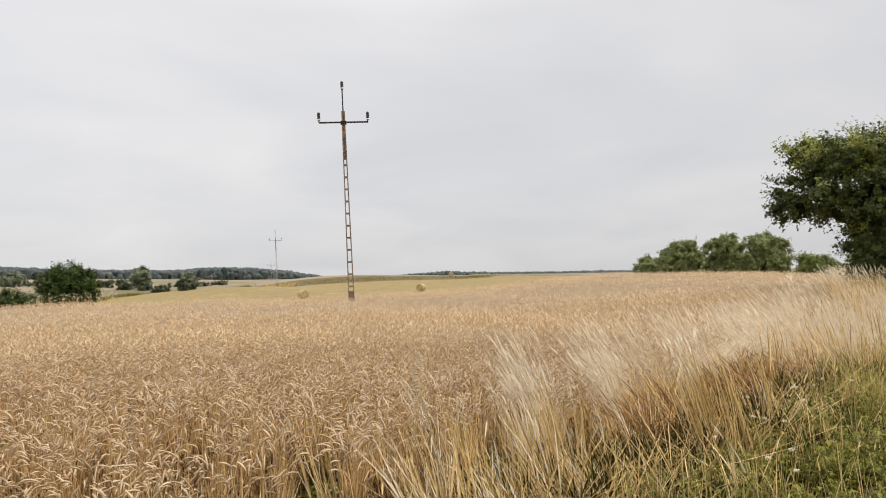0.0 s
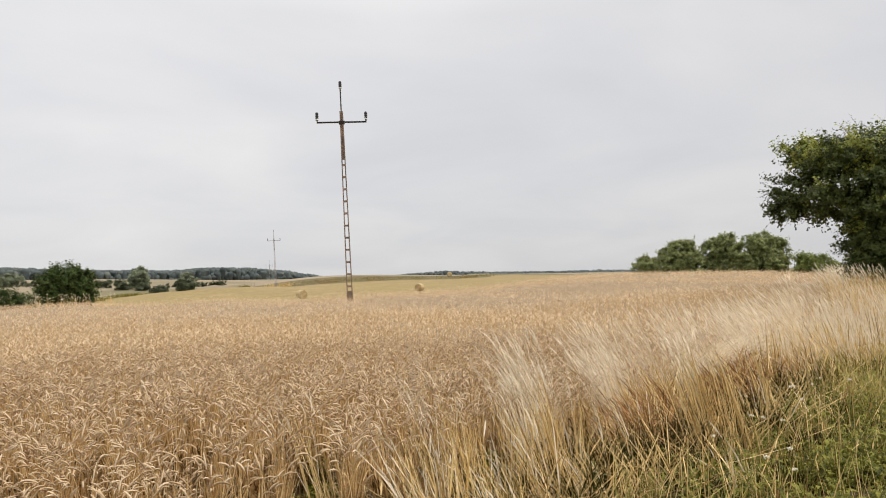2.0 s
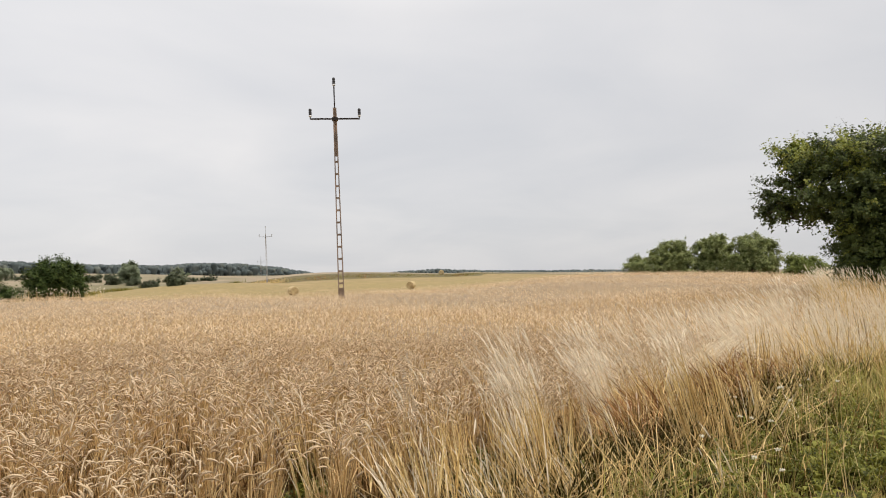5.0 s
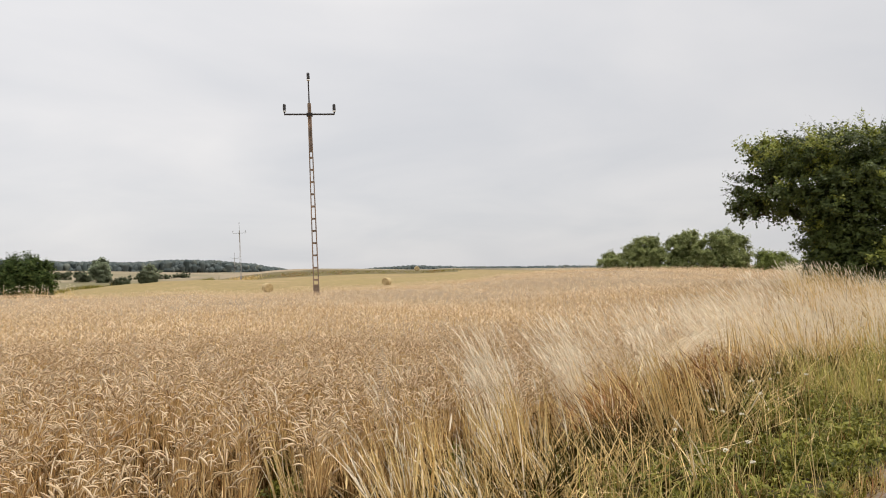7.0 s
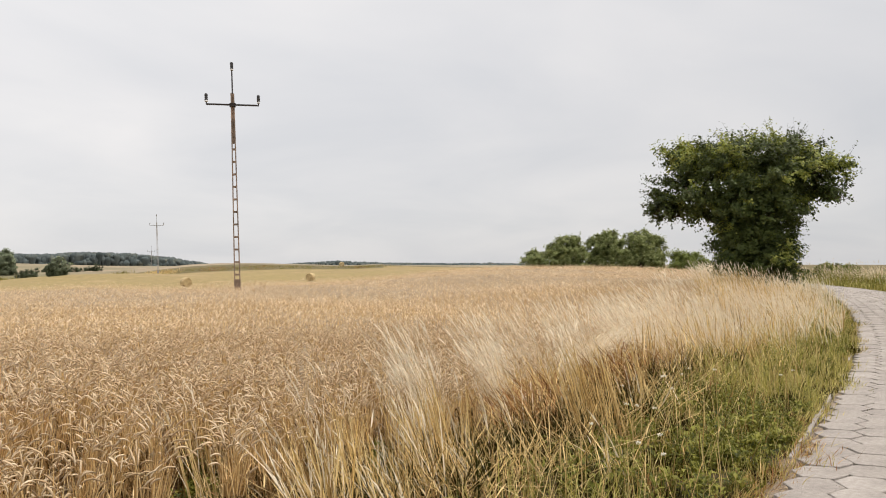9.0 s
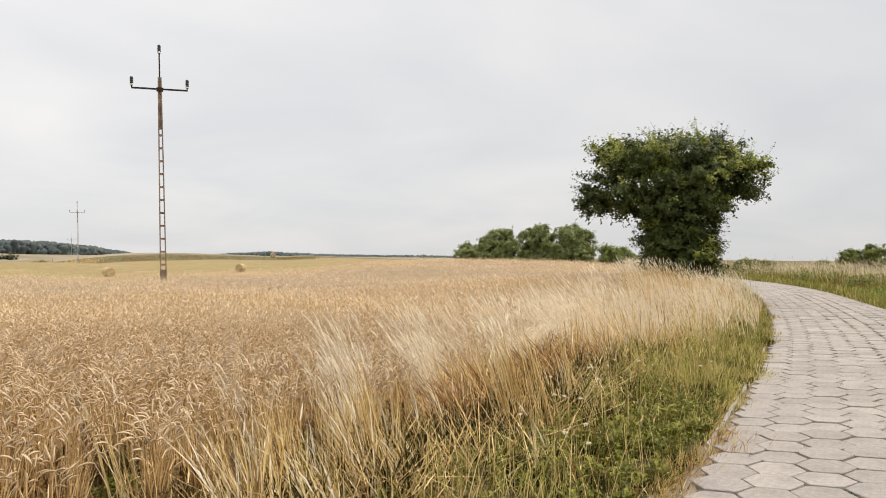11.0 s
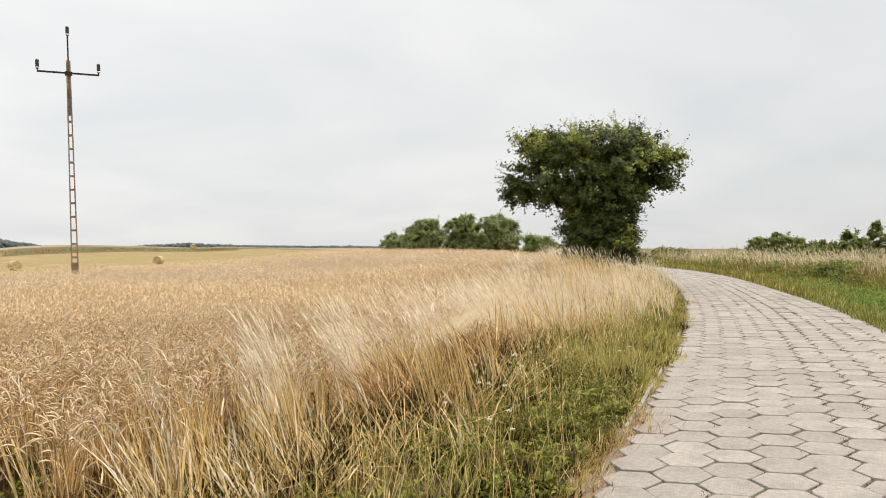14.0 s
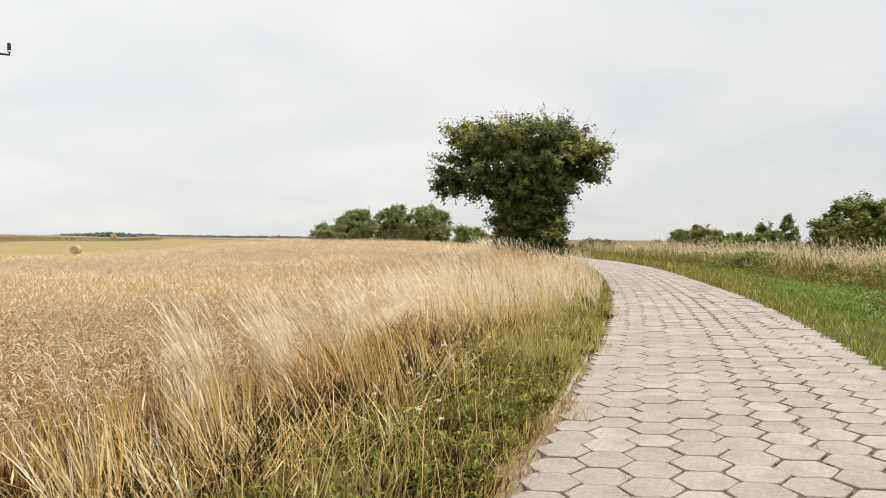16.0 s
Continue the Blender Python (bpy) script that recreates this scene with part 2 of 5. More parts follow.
# pine colours carry a painted blue-grey distance haze
FOREST = material("hazed_pine_wood", [(0.052, 0.068, 0.066), (0.074, 0.092, 0.090), (0.094, 0.110, 0.102), (0.064, 0.080, 0.080), (0.12, 0.13, 0.105)], 0.9, 0.2, 0.3)
BALE = material("straw_bale", [(0.40, 0.295, 0.15), (0.50, 0.38, 0.205), (0.30, 0.205, 0.09)], 0.85, 8, 0.3, 0.8, 50, pick="noise")
PETAL = material("white_floret", [(0.72, 0.67, 0.52), (0.80, 0.76, 0.64)], 0.7, 50, 0.1)


# ---- the lie of the land ----
HILLS = [(14, 50, 18, 0.82), (-10, 40, 18, -0.23), (28, 42, 10, -0.12), (-17, 88, 20, -1.0), (-3, 95, 20, -0.07), (-15, 205, 40, 1.67),
         (40, 180, 50, 0.24), (60, 60, 40, -0.19), (0, 480, 120, -2.11), (-75, 292, 32, -3.34), (-39, 113, 14, 1.13), (-42, 185, 20, 2.12),
         (-70, 170, 26, -4.96), (-60, 100, 14, -2.30), (-150, 290, 50, -0.41), (-80, 128, 20, -0.32), (-240, 440, 90, 3.24), (-33, 66, 14, 0.25)]


def smooth(a, b, v):
    k = np.clip((v - a) / (b - a), 0, 1)
    return k * k * (3 - 2 * k)


def ground_z(x, y):
    x, y = np.asarray(x, float), np.asarray(y, float)
    z = np.zeros(np.broadcast(x, y).shape)
    for a, b, s, h in HILLS:
        z = z + h * np.exp(-((x - a) ** 2 + (y - b) ** 2) / (2 * s * s))
    u = x * 0.755 - y * 0.656 + 0.82
    along = x * 0.656 + y * 0.755
    tilt = 0.05 * np.clip(u - 0.82, -1.2, 3.2) * (1 - smooth(4, 14, u)) * (1 - smooth(15, 32, along))
    return z + tilt - 0.45 * smooth(-0.9, -4.0, u) * (1 - smooth(2, 12, x))


# the road's centre line: headings (degrees right of y) along its length, bending left behind the hawthorn
ROAD_LEFT, ROAD_RIGHT = -1.85, 1.35
STEP = 0.5
S = np.arange(-40, 110, STEP)
HEAD = np.radians(np.interp(S, [-40, 8, 14, 22, 30, 42, 56, 75, 110], [44, 42, 40, 36.5, 34.0, 27, 12, -14, -24]))
RX = np.cumsum(np.sin(HEAD)) * STEP
RY = np.cumsum(np.cos(HEAD)) * STEP
zero = int(np.argmin(np.abs(S)))
RX += 1.03 * math.cos(math.radians(42)) - RX[zero]
RY += -1.03 * math.sin(math.radians(42)) - RY[zero]


def road_at(s, u):
    """The place s metres along the road and u metres right of its centre, and the heading there."""
    h = np.interp(s, S, HEAD)
    return np.interp(s, S, RX) + u * np.cos(h), np.interp(s, S, RY) - u * np.sin(h), h


def road_coords(x, y):
    """How far along the road and how far right of its centre."""
    x, y = np.asarray(x, float), np.asarray(y, float)
    s_out, u_out = np.empty(len(x)), np.empty(len(x))
    for a in range(0, len(x), 20000):
        dx, dy = x[a:a + 20000, None] - RX[None], y[a:a + 20000, None] - RY[None]
        k = np.argmin(dx * dx + dy * dy, axis=1)
        i = np.arange(len(k))
        hx, hy = np.sin(HEAD[k]), np.cos(HEAD[k])
        s_out[a:a + 20000] = S[k] + dx[i, k] * hx + dy[i, k] * hy
        u_out[a:a + 20000] = dx[i, k] * hy - dy[i, k] * hx
    return s_out, u_out


# ---- mesh building ----
class Pile:
    """Gathers many small pieces of geometry into one mesh."""

    def __init__(self):
        self.v, self.q, self.t, self.qm, self.tm, self.n = [], [], [], [], [], 0

    def add(self, v, quads=None, tris=None, slot=0):
        v = np.asarray(v, float).reshape(-1, 3)
        for faces, keep, slots in ((quads, self.q, self.qm), (tris, self.t, self.tm)):
            if faces is not None and len(faces):
                keep.append(np.asarray(faces, int) + self.n)
                slots.append(np.full(len(faces), slot, int))
        self.v.append(v)
        self.n += len(v)

    def mesh(self, name, mats, smooth_faces=False):
        v = np.concatenate(self.v)
        q = np.concatenate(self.q) if self.q else np.zeros((0, 4), int)
        t = np.concatenate(self.t) if self.t else np.zeros((0, 3), int)
        slots = np.concatenate([*(self.qm or []), *(self.tm or [])])
        me = bpy.data.meshes.new(name)
        me.vertices.add(len(v))
        me.vertices.foreach_set("co", v.astype(np.float32).ravel())
        loops = np.concatenate([q.ravel(), t.ravel()])
        me.loops.add(len(loops))
        me.loops.foreach_set("vertex_index", loops.astype(np.int32))
        me.polygons.add(len(q) + len(t))
        starts = np.concatenate([np.arange(len(q)) * 4, len(q) * 4 + np.arange(len(t)) * 3])
        me.polygons.foreach_set("loop_start", starts.astype(np.int32))
        me.polygons.foreach_set("loop_total", np.concatenate([np.full(len(q), 4), np.full(len(t), 3)]).astype(np.int32))
        me.polygons.foreach_set("material_index", slots.astype(np.int32))
        me.polygons.foreach_set("use_smooth", np.full(len(q) + len(t), smooth_faces))
        for m in mats:
            me.materials.append(m)
        me.update(calc_edges=True)
        me.validate()
        return me


def stems(base, az, length, lean, bend, segs, power=1.0):
    """Curves that rise from base, lean (radians from upright) towards az and bend over by bend more. Points, tangents, sideways."""
    n = len(base)
    k = (np.arange(segs) + 0.5) / segs
    th = lean[:, None] + bend[:, None] * k[None] ** power
    step = (length / segs)[:, None]
    out = np.stack([np.sin(th) * np.cos(az)[:, None], np.sin(th) * np.sin(az)[:, None], np.cos(th)], -1) * step[..., None]
    p = np.concatenate([np.zeros((n, 1, 3)), np.cumsum(out, 1)], 1) + base[:, None]
    side = np.stack([-np.sin(az), np.cos(az), np.zeros(n)], -1)
    return p, side, th


def tubes(pile, p, side, r, slot=0, sides=3, close=False):
    n, k, _ = p.shape
    tan = np.gradient(p, axis=1)
    tan /= np.linalg.norm(tan, axis=2, keepdims=True) + 1e-9
    nor = np.cross(tan, side[:, None])
    ang = np.arange(sides) * 2 * math.pi / sides
    ring = side[:, None, None] * np.cos(ang)[None, None, :, None] + nor[:, :, None] * np.sin(ang)[None, None, :, None]
    v = p[:, :, None] + ring * r[:, :, None, None]
    idx = np.arange(n * k * sides).reshape(n, k, sides)
    a, b = idx[:, :-1], idx[:, 1:]
    q = np.stack([a, np.roll(a, -1, 2), np.roll(b, -1, 2), b], -1).reshape(-1, 4)
    pile.add(v, quads=q, slot=slot)


def ribbons(pile, p, side, w, slot=0):
    """Flat blades that end in a point."""
    n, k, _ = p.shape
    half = side[:, None] * (w[:, :, None] / 2)
    v = np.concatenate([(p - half)[:, :-1], (p + half)[:, :-1], p[:, -1:]], 1)
    m = k - 1
    base = np.arange(n)[:, None] * (2 * m + 1)
    if m > 1:
        i = np.arange(m - 1)[None]
        q = np.stack([base + i, base + m + i, base + m + i + 1, base + i + 1], -1).reshape(-1, 4)
    else:
        q = None
    t = np.stack([base[:, 0] + m - 1, base[:, 0] + 2 * m - 1, base[:, 0] + 2 * m], -1)
    pile.add(v, quads=q, tris=t, slot=slot)


def part(name, bm, mat, parent, label="", smooth_faces=False):
    """Links a bmesh as one mesh object under a thing or under a part."""
    me = bpy.data.meshes.new(name)
    bm.to_mesh(me)
    bm.free()
    me.materials.append(mat)
    for f in me.polygons:
        f.use_smooth = smooth_faces
    ob = new(name, me)
    ob.parent = parent
    if label:
        tagged(ob, label)
    return ob


def box(bm, x0, x1, y0, y1, z0, z1):
    vs = [bm.verts.new((x, y, z)) for z in (z0, z1) for y in (y0, y1) for x in (x0, x1)]
    for f in ((0, 2, 3, 1), (4, 5, 7, 6), (0, 1, 5, 4), (2, 6, 7, 3), (0, 4, 6, 2), (1, 3, 7, 5)):
        bm.faces.new([vs[i] for i in f])
    return vs


def lathe(bm, profile, sides=12, at=(0, 0, 0)):
    """A turned shape about z from (radius, height) pairs."""
    rings = [[bm.verts.new((at[0] + r * math.cos(a), at[1] + r * math.sin(a), at[2] + z)) for a in (2 * math.pi * i / sides for i in range(sides))] for r, z in profile]
    for a, b in zip(rings, rings[1:]):
        for i in range(sides):
            bm.faces.new((a[i], a[(i + 1) % sides], b[(i + 1) % sides], b[i]))
    bm.faces.new(rings[0][::-1])
    bm.faces.new(rings[-1])


def polar(az, dist):
    a = math.radians(az)
    return dist * math.sin(a), dist * math.cos(a)


# ---- ground: one sheet to the horizon ----
def wheat_limit(x, y):
    """Positive inside the standing wheat, by its far edge."""
    return 45.5 + 17 * smooth(-4, 14, x) + 0.8 * np.sin(x * 0.2) - y


def bank_inner(s):
    """How far right of the road's centre the tall grass bank begins."""
    return np.interp(s, [0, 12, 24, 34, 44, 60], [6.5, 6.3, 5.8, 4.4, 2.8, 2.4])


def build_ground():
    spokes = 372
    radii = np.concatenate([np.linspace(0.4, 12, 36), np.geomspace(12.5, 120, 64), np.geomspace(126, 3000, 44)])
    ang = np.arange(spokes) * 2 * math.pi / spokes
    x, y = radii[:, None] * np.sin(ang), radii[:, None] * np.cos(ang)
    z = ground_z(x, y)
    z = z + noise_sheet(x, y) * np.clip(radii[:, None] / 30, 0, 1) * 0.04
    pile = Pile()
    v = np.stack([x, y, z], -1).reshape(-1, 3)
    v = np.concatenate([v, [[0, 0, float(ground_z(0, 0))]]])
    k = len(radii)
    i = np.arange(k * spokes).reshape(k, spokes)
    q = np.stack([i[:-1], i[1:], np.roll(i[1:], -1, 1), np.roll(i[:-1], -1, 1)], -1).reshape(-1, 4)[:, ::-1]
    hub = np.stack([np.full(spokes, k * spokes), i[0], np.roll(i[0], -1)], -1)[:, ::-1]
    c = v[q].mean(1)
    s, u = road_coords(c[:, 0], c[:, 1])
    r = np.hypot(c[:, 0], c[:, 1])
    slot = np.full(len(q), 3)                                   # far fields
    slot[(c[:, 1] < 178) & (c[:, 0] > -62) & (c[:, 0] < 60)] = 2   # stubble
    slot[(c[:, 1] > 160 + 6 * np.sin(c[:, 0] * 0.05)) & (c[:, 1] < 180) & (c[:, 0] > -62) & (c[:, 0] < 60)] = 5  # rank grass along the crest
    slot[(wheat_limit(c[:, 0], c[:, 1]) > 0) & (u < -5)] = 0       # soil under the wheat
    slot[(np.abs(u) < 5.0) & (r < 100)] = 1                     # verge
    slot[(u > 1.8) & (c[:, 0] > 0.55 * c[:, 1])] = 5
    slot[(c[:, 0] < -52 - 4 * np.sin(c[:, 1] * 0.07)) & (c[:, 0] > -68) & (c[:, 1] < 178)] = 5
    slot[(u > 1.1) & (r < 60)] = 4                              # meadow
    pile.add(v, quads=q, slot=0)
    pile.qm[-1] = slot
    pile.add(np.zeros((0, 3)), tris=None)
    pile.t.append(hub)
    pile.tm.append(np.full(spokes, 1))
    ob = new("ground", pile.mesh("ground", [SOIL, VERGE, STUBBLE, FARCROP, TURF, MARGIN], True))
    return tagged(ob, "rolling farmland with ripe field, yellow stubble and green verge", "ground", kind="structure")


def noise_sheet(x, y):
    """A cheap rolling unevenness."""
    return np.sin(x * 0.31 + 1.3 * np.sin(y * 0.17)) * np.cos(y * 0.27 + np.sin(x * 0.11)) + 0.5 * np.sin(x * 0.9 + y * 0.7)


build_ground()


# ---- standing wheat ----
def wheat_points(r0, r1, density):
    """Random places in the wheat between two distances, over the wide sector in which the field lies."""
    a0, a1 = radians(-37), radians(40)
    n = int(density * (a1 - a0) / 2 * (r1 * r1 - r0 * r0))
    r = np.sqrt(rng.uniform(r0 * r0, r1 * r1, n))
    a = rng.uniform(a0, a1, n)
    x, y = r * np.sin(a), r * np.cos(a)
    if r1 < 15:
        # each plant has several stems
        k = rng.integers(0, max(1, n // 13), n)
        x, y = x[k] + rng.normal(0, 0.028, n), y[k] + rng.normal(0, 0.028, n)
    s, u = road_coords(x, y)
    edge = -4.82 + 0.16 * np.sin(s * 0.9) + 0.14 * np.sin(s * 2.3 + 1) - 0.4 * smooth(6, 9, s) - 0.5 * smooth(9, 20, s)
    # a notch cleared to fit the camera's view, so the weeds behind it show
    notch = (np.abs(np.degrees(np.arctan2(x, y)) + 10.2) < 2.1 + 0.5 * np.sin(y * 9)) & (np.hypot(x, y) < 6.7)
    ok = (u < edge) & (wheat_limit(x, y) > 0) & ~notch
    x, y = x[ok], y[ok]
    return np.stack([x, y, ground_z(x, y)], -1)


def wheat_ears(pile, tip, az, lean, near):
    n = len(tip)
    length = rng.uniform(0.08, 0.125, n)
    bend = rng.uniform(0.3, 2.0, n)
    if near == 0:
        p, side, th = stems(tip, az, length * 1.15, lean, bend, 2, 0.6)
        turn = rng.uniform(0, math.pi, n)
        sd = np.stack([np.cos(turn), np.sin(turn), np.zeros(n)], -1)
        ribbons(pile, p, sd, np.array([[0.013, 0.021, 0.0]]) * rng.uniform(0.85, 1.25, (n, 1)), 1)
        return
    segs = 4 if near == 2 else 2
    p, side, th = stems(tip, az, length, lean, bend, segs, 0.6)
    fat = np.array({4: [0.0026, 0.0062, 0.007, 0.0052, 0.001], 2: [0.005, 0.009, 0.002]}[segs])
    tubes(pile, p, side, fat[None] * rng.uniform(0.85, 1.25, (n, 1)), 1, 3)
    for j in range(5 if near == 2 else 1):
        at = p[:, 1 + j % (segs - 1)]
        q, sd, _ = stems(at, az + rng.normal(0, 0.5, n), rng.uniform(0.03, 0.065, n), th[:, -1] - rng.uniform(0.0, 0.6, n), np.full(n, 0.2), 1)
        ribbons(pile, q, sd, np.full((n, 2), 0.002 if near == 2 else 0.004), 2)


def build_wheat():
    pile = Pile()
    for r0, r1, dens, near in ((2.0, 7.5, 225, 2), (7.5, 14, 200, 1), (14, 27, 102, 0), (27, 48, 66, -1), (48, 76, 36, -2)):
        b = wheat_points(r0, r1, dens)
        n = len(b)
        az = 2.9 + 2.4 * np.sin(37 * b[:, 0] + 3 * np.sin(29 * b[:, 1])) + rng.normal(0, 0.6, n)
        wave = 0.06 * np.sin(b[:, 0] * 0.7 + b[:, 1] * 0.4) + 0.05 * np.sin(b[:, 0] * 0.23 - b[:, 1] * 0.31)
        tall = rng.normal(0.79, 0.075, n) + wave + 0.16 * (rng.random(n) < 0.05)
        lean = np.abs(rng.normal(0.06, 0.09, n))
        bend = rng.uniform(0.05, 0.35, n)
        if near >= 0:
            p, side, th = stems(b, az, tall, lean, bend, 3 if near else 2, 2.0)
            if near == 2:
                turn = rng.uniform(0, math.pi, n)
                sd = np.stack([np.cos(turn), np.sin(turn), np.zeros(n)], -1)
                ribbons(pile, p, sd, np.full((n, 4), 0.0085), 0)
            else:
                turn = rng.uniform(0, math.pi, n)
                sd = np.stack([np.cos(turn), np.sin(turn), np.zeros(n)], -1)
                ribbons(pile, p, sd, np.full((n, p.shape[1]), 0.008 if near else 0.012), 0)
            wheat_ears(pile, p[:, -1], az, th[:, -1] + 0.25, near)
            if near:
                # withered leaves hanging along the straw
                pick = rng.random(n) < 0.7
                at = p[pick, 1 + (rng.random(pick.sum()) < 0.5).astype(int)]
                m = len(at)
                q, sd, _ = stems(at, rng.uniform(0, 6.28, m), rng.uniform(0.12, 0.24, m), rng.uniform(0.3, 0.8, m), rng.uniform(0.8, 2.0, m), 2)
                ribbons(pile, q, sd, np.full((m, 3), 0.006), 0)
                # dead brown leaves low down, their colour darkened for the shade between stems
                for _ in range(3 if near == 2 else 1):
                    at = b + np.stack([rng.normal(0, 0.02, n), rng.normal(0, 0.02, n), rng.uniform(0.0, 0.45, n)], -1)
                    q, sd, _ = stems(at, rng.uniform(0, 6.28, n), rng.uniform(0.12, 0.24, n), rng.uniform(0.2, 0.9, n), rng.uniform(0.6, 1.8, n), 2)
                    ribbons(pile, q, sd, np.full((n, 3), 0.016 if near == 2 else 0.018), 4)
        else:
            # further off a few ears stand together
            w = 0.0165 if near == -1 else 0.024
            tip = b + np.stack([np.zeros(n), np.zeros(n), tall * 0.88], -1)
            p, side, th = stems(tip, az, rng.uniform(0.08, 0.14, n), lean + 0.3, rng.uniform(0.8, 1.9, n), 2)
            turn = rng.uniform(0, math.pi, n)
            sd = np.stack([np.cos(turn), np.sin(turn), np.zeros(n)], -1)
            ribbons(pile, p, sd, np.array([[0.9, 1.4, 0.0]]) * w * rng.uniform(0.6, 1.1, (n, 1)), 1)
    # a sheet stands for the crop below the ears, darkened to paint its shade
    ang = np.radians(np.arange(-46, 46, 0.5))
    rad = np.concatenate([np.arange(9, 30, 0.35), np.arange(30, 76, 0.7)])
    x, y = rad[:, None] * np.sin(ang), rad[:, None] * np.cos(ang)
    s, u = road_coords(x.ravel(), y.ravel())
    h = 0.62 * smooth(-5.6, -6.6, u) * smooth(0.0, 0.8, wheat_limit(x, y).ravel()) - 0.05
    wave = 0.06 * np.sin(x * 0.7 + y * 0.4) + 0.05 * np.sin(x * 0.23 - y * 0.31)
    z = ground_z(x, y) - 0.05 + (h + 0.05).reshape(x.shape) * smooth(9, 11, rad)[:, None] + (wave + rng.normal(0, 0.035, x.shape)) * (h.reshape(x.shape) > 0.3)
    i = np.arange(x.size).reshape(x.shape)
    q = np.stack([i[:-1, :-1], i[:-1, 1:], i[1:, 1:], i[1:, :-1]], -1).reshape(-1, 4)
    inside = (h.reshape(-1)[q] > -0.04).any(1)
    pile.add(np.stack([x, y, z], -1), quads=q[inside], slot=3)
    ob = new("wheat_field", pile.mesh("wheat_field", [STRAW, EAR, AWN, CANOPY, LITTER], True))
    return tagged(ob, "dense ripe golden wheat with drooping bearded ears", "wheat", kind="stuff")


build_wheat()


# ---- grass of the verges ----
def verge_points(n, s0, s1, u0, u1, crowd=1.5):
    """Random places along the road, more of them where it is near the bend's foot."""
    s = s0 + (s1 - s0) * rng.random(n) ** crowd
    u = rng.uniform(u0, u1, n)
    x, y, _ = road_at(s, u)
    return np.stack([x, y, ground_z(x, y)], -1), s, u


def clumped(n, s0, s1, u0, u1, tufts, spread_by, crowd=1.5):
    c, s, u = verge_points(tufts, s0, s1, u0, u1, crowd)
    k = rng.integers(0, tufts, n)
    s2, u2 = s[k] + rng.normal(0, spread_by, n), u[k] + rng.normal(0, spread_by, n)
    x, y, _ = road_at(s2, u2)
    return np.stack([x, y, ground_z(x, y)], -1), s2, u2, k


WIND = radians(165)    # the tall grass leans this way (from x towards y)


def belt_foot(s):
    """How far right of the road's centre the belt of tall dry grass gives way to the green verge."""
    ragged = 0.16 * np.sin(s * 2.9) + 0.12 * np.sin(s * 6.1 + 1.0) + 0.08 * np.sin(s * 13.7)
    return np.interp(s, [0, 5, 6.4, 8, 9.5, 12, 14.5, 20, 30, 45], [-4.0, -3.8, -3.5, -3.75, -4.0, -3.35, -2.95, -2.55, -2.45, -2.45]) + ragged * smooth(26, 16, s)


def view_gap(s, u):
    """Whether a place lies in a gap cleared along the camera's sight lines to a hollow."""
    gone = np.zeros(len(s), bool)
    for along, across, wide, long in ((6.9, -4.5, 0.08, 1.9), (9.3, -4.45, 0.07, 2.6)):
        slant = (u + 1.03) / np.maximum(s, 0.5) - (across + 1.03) / along
        gone |= (np.abs(slant) < wide) & (s < along + 0.8) & (s > along - long) & (rng.random(len(s)) < 0.9)
    return gone


def on_verge(s, u, up=0.0):
    x, y, _ = road_at(s, u)
    return np.stack([x, y, ground_z(x, y) + up], -1)


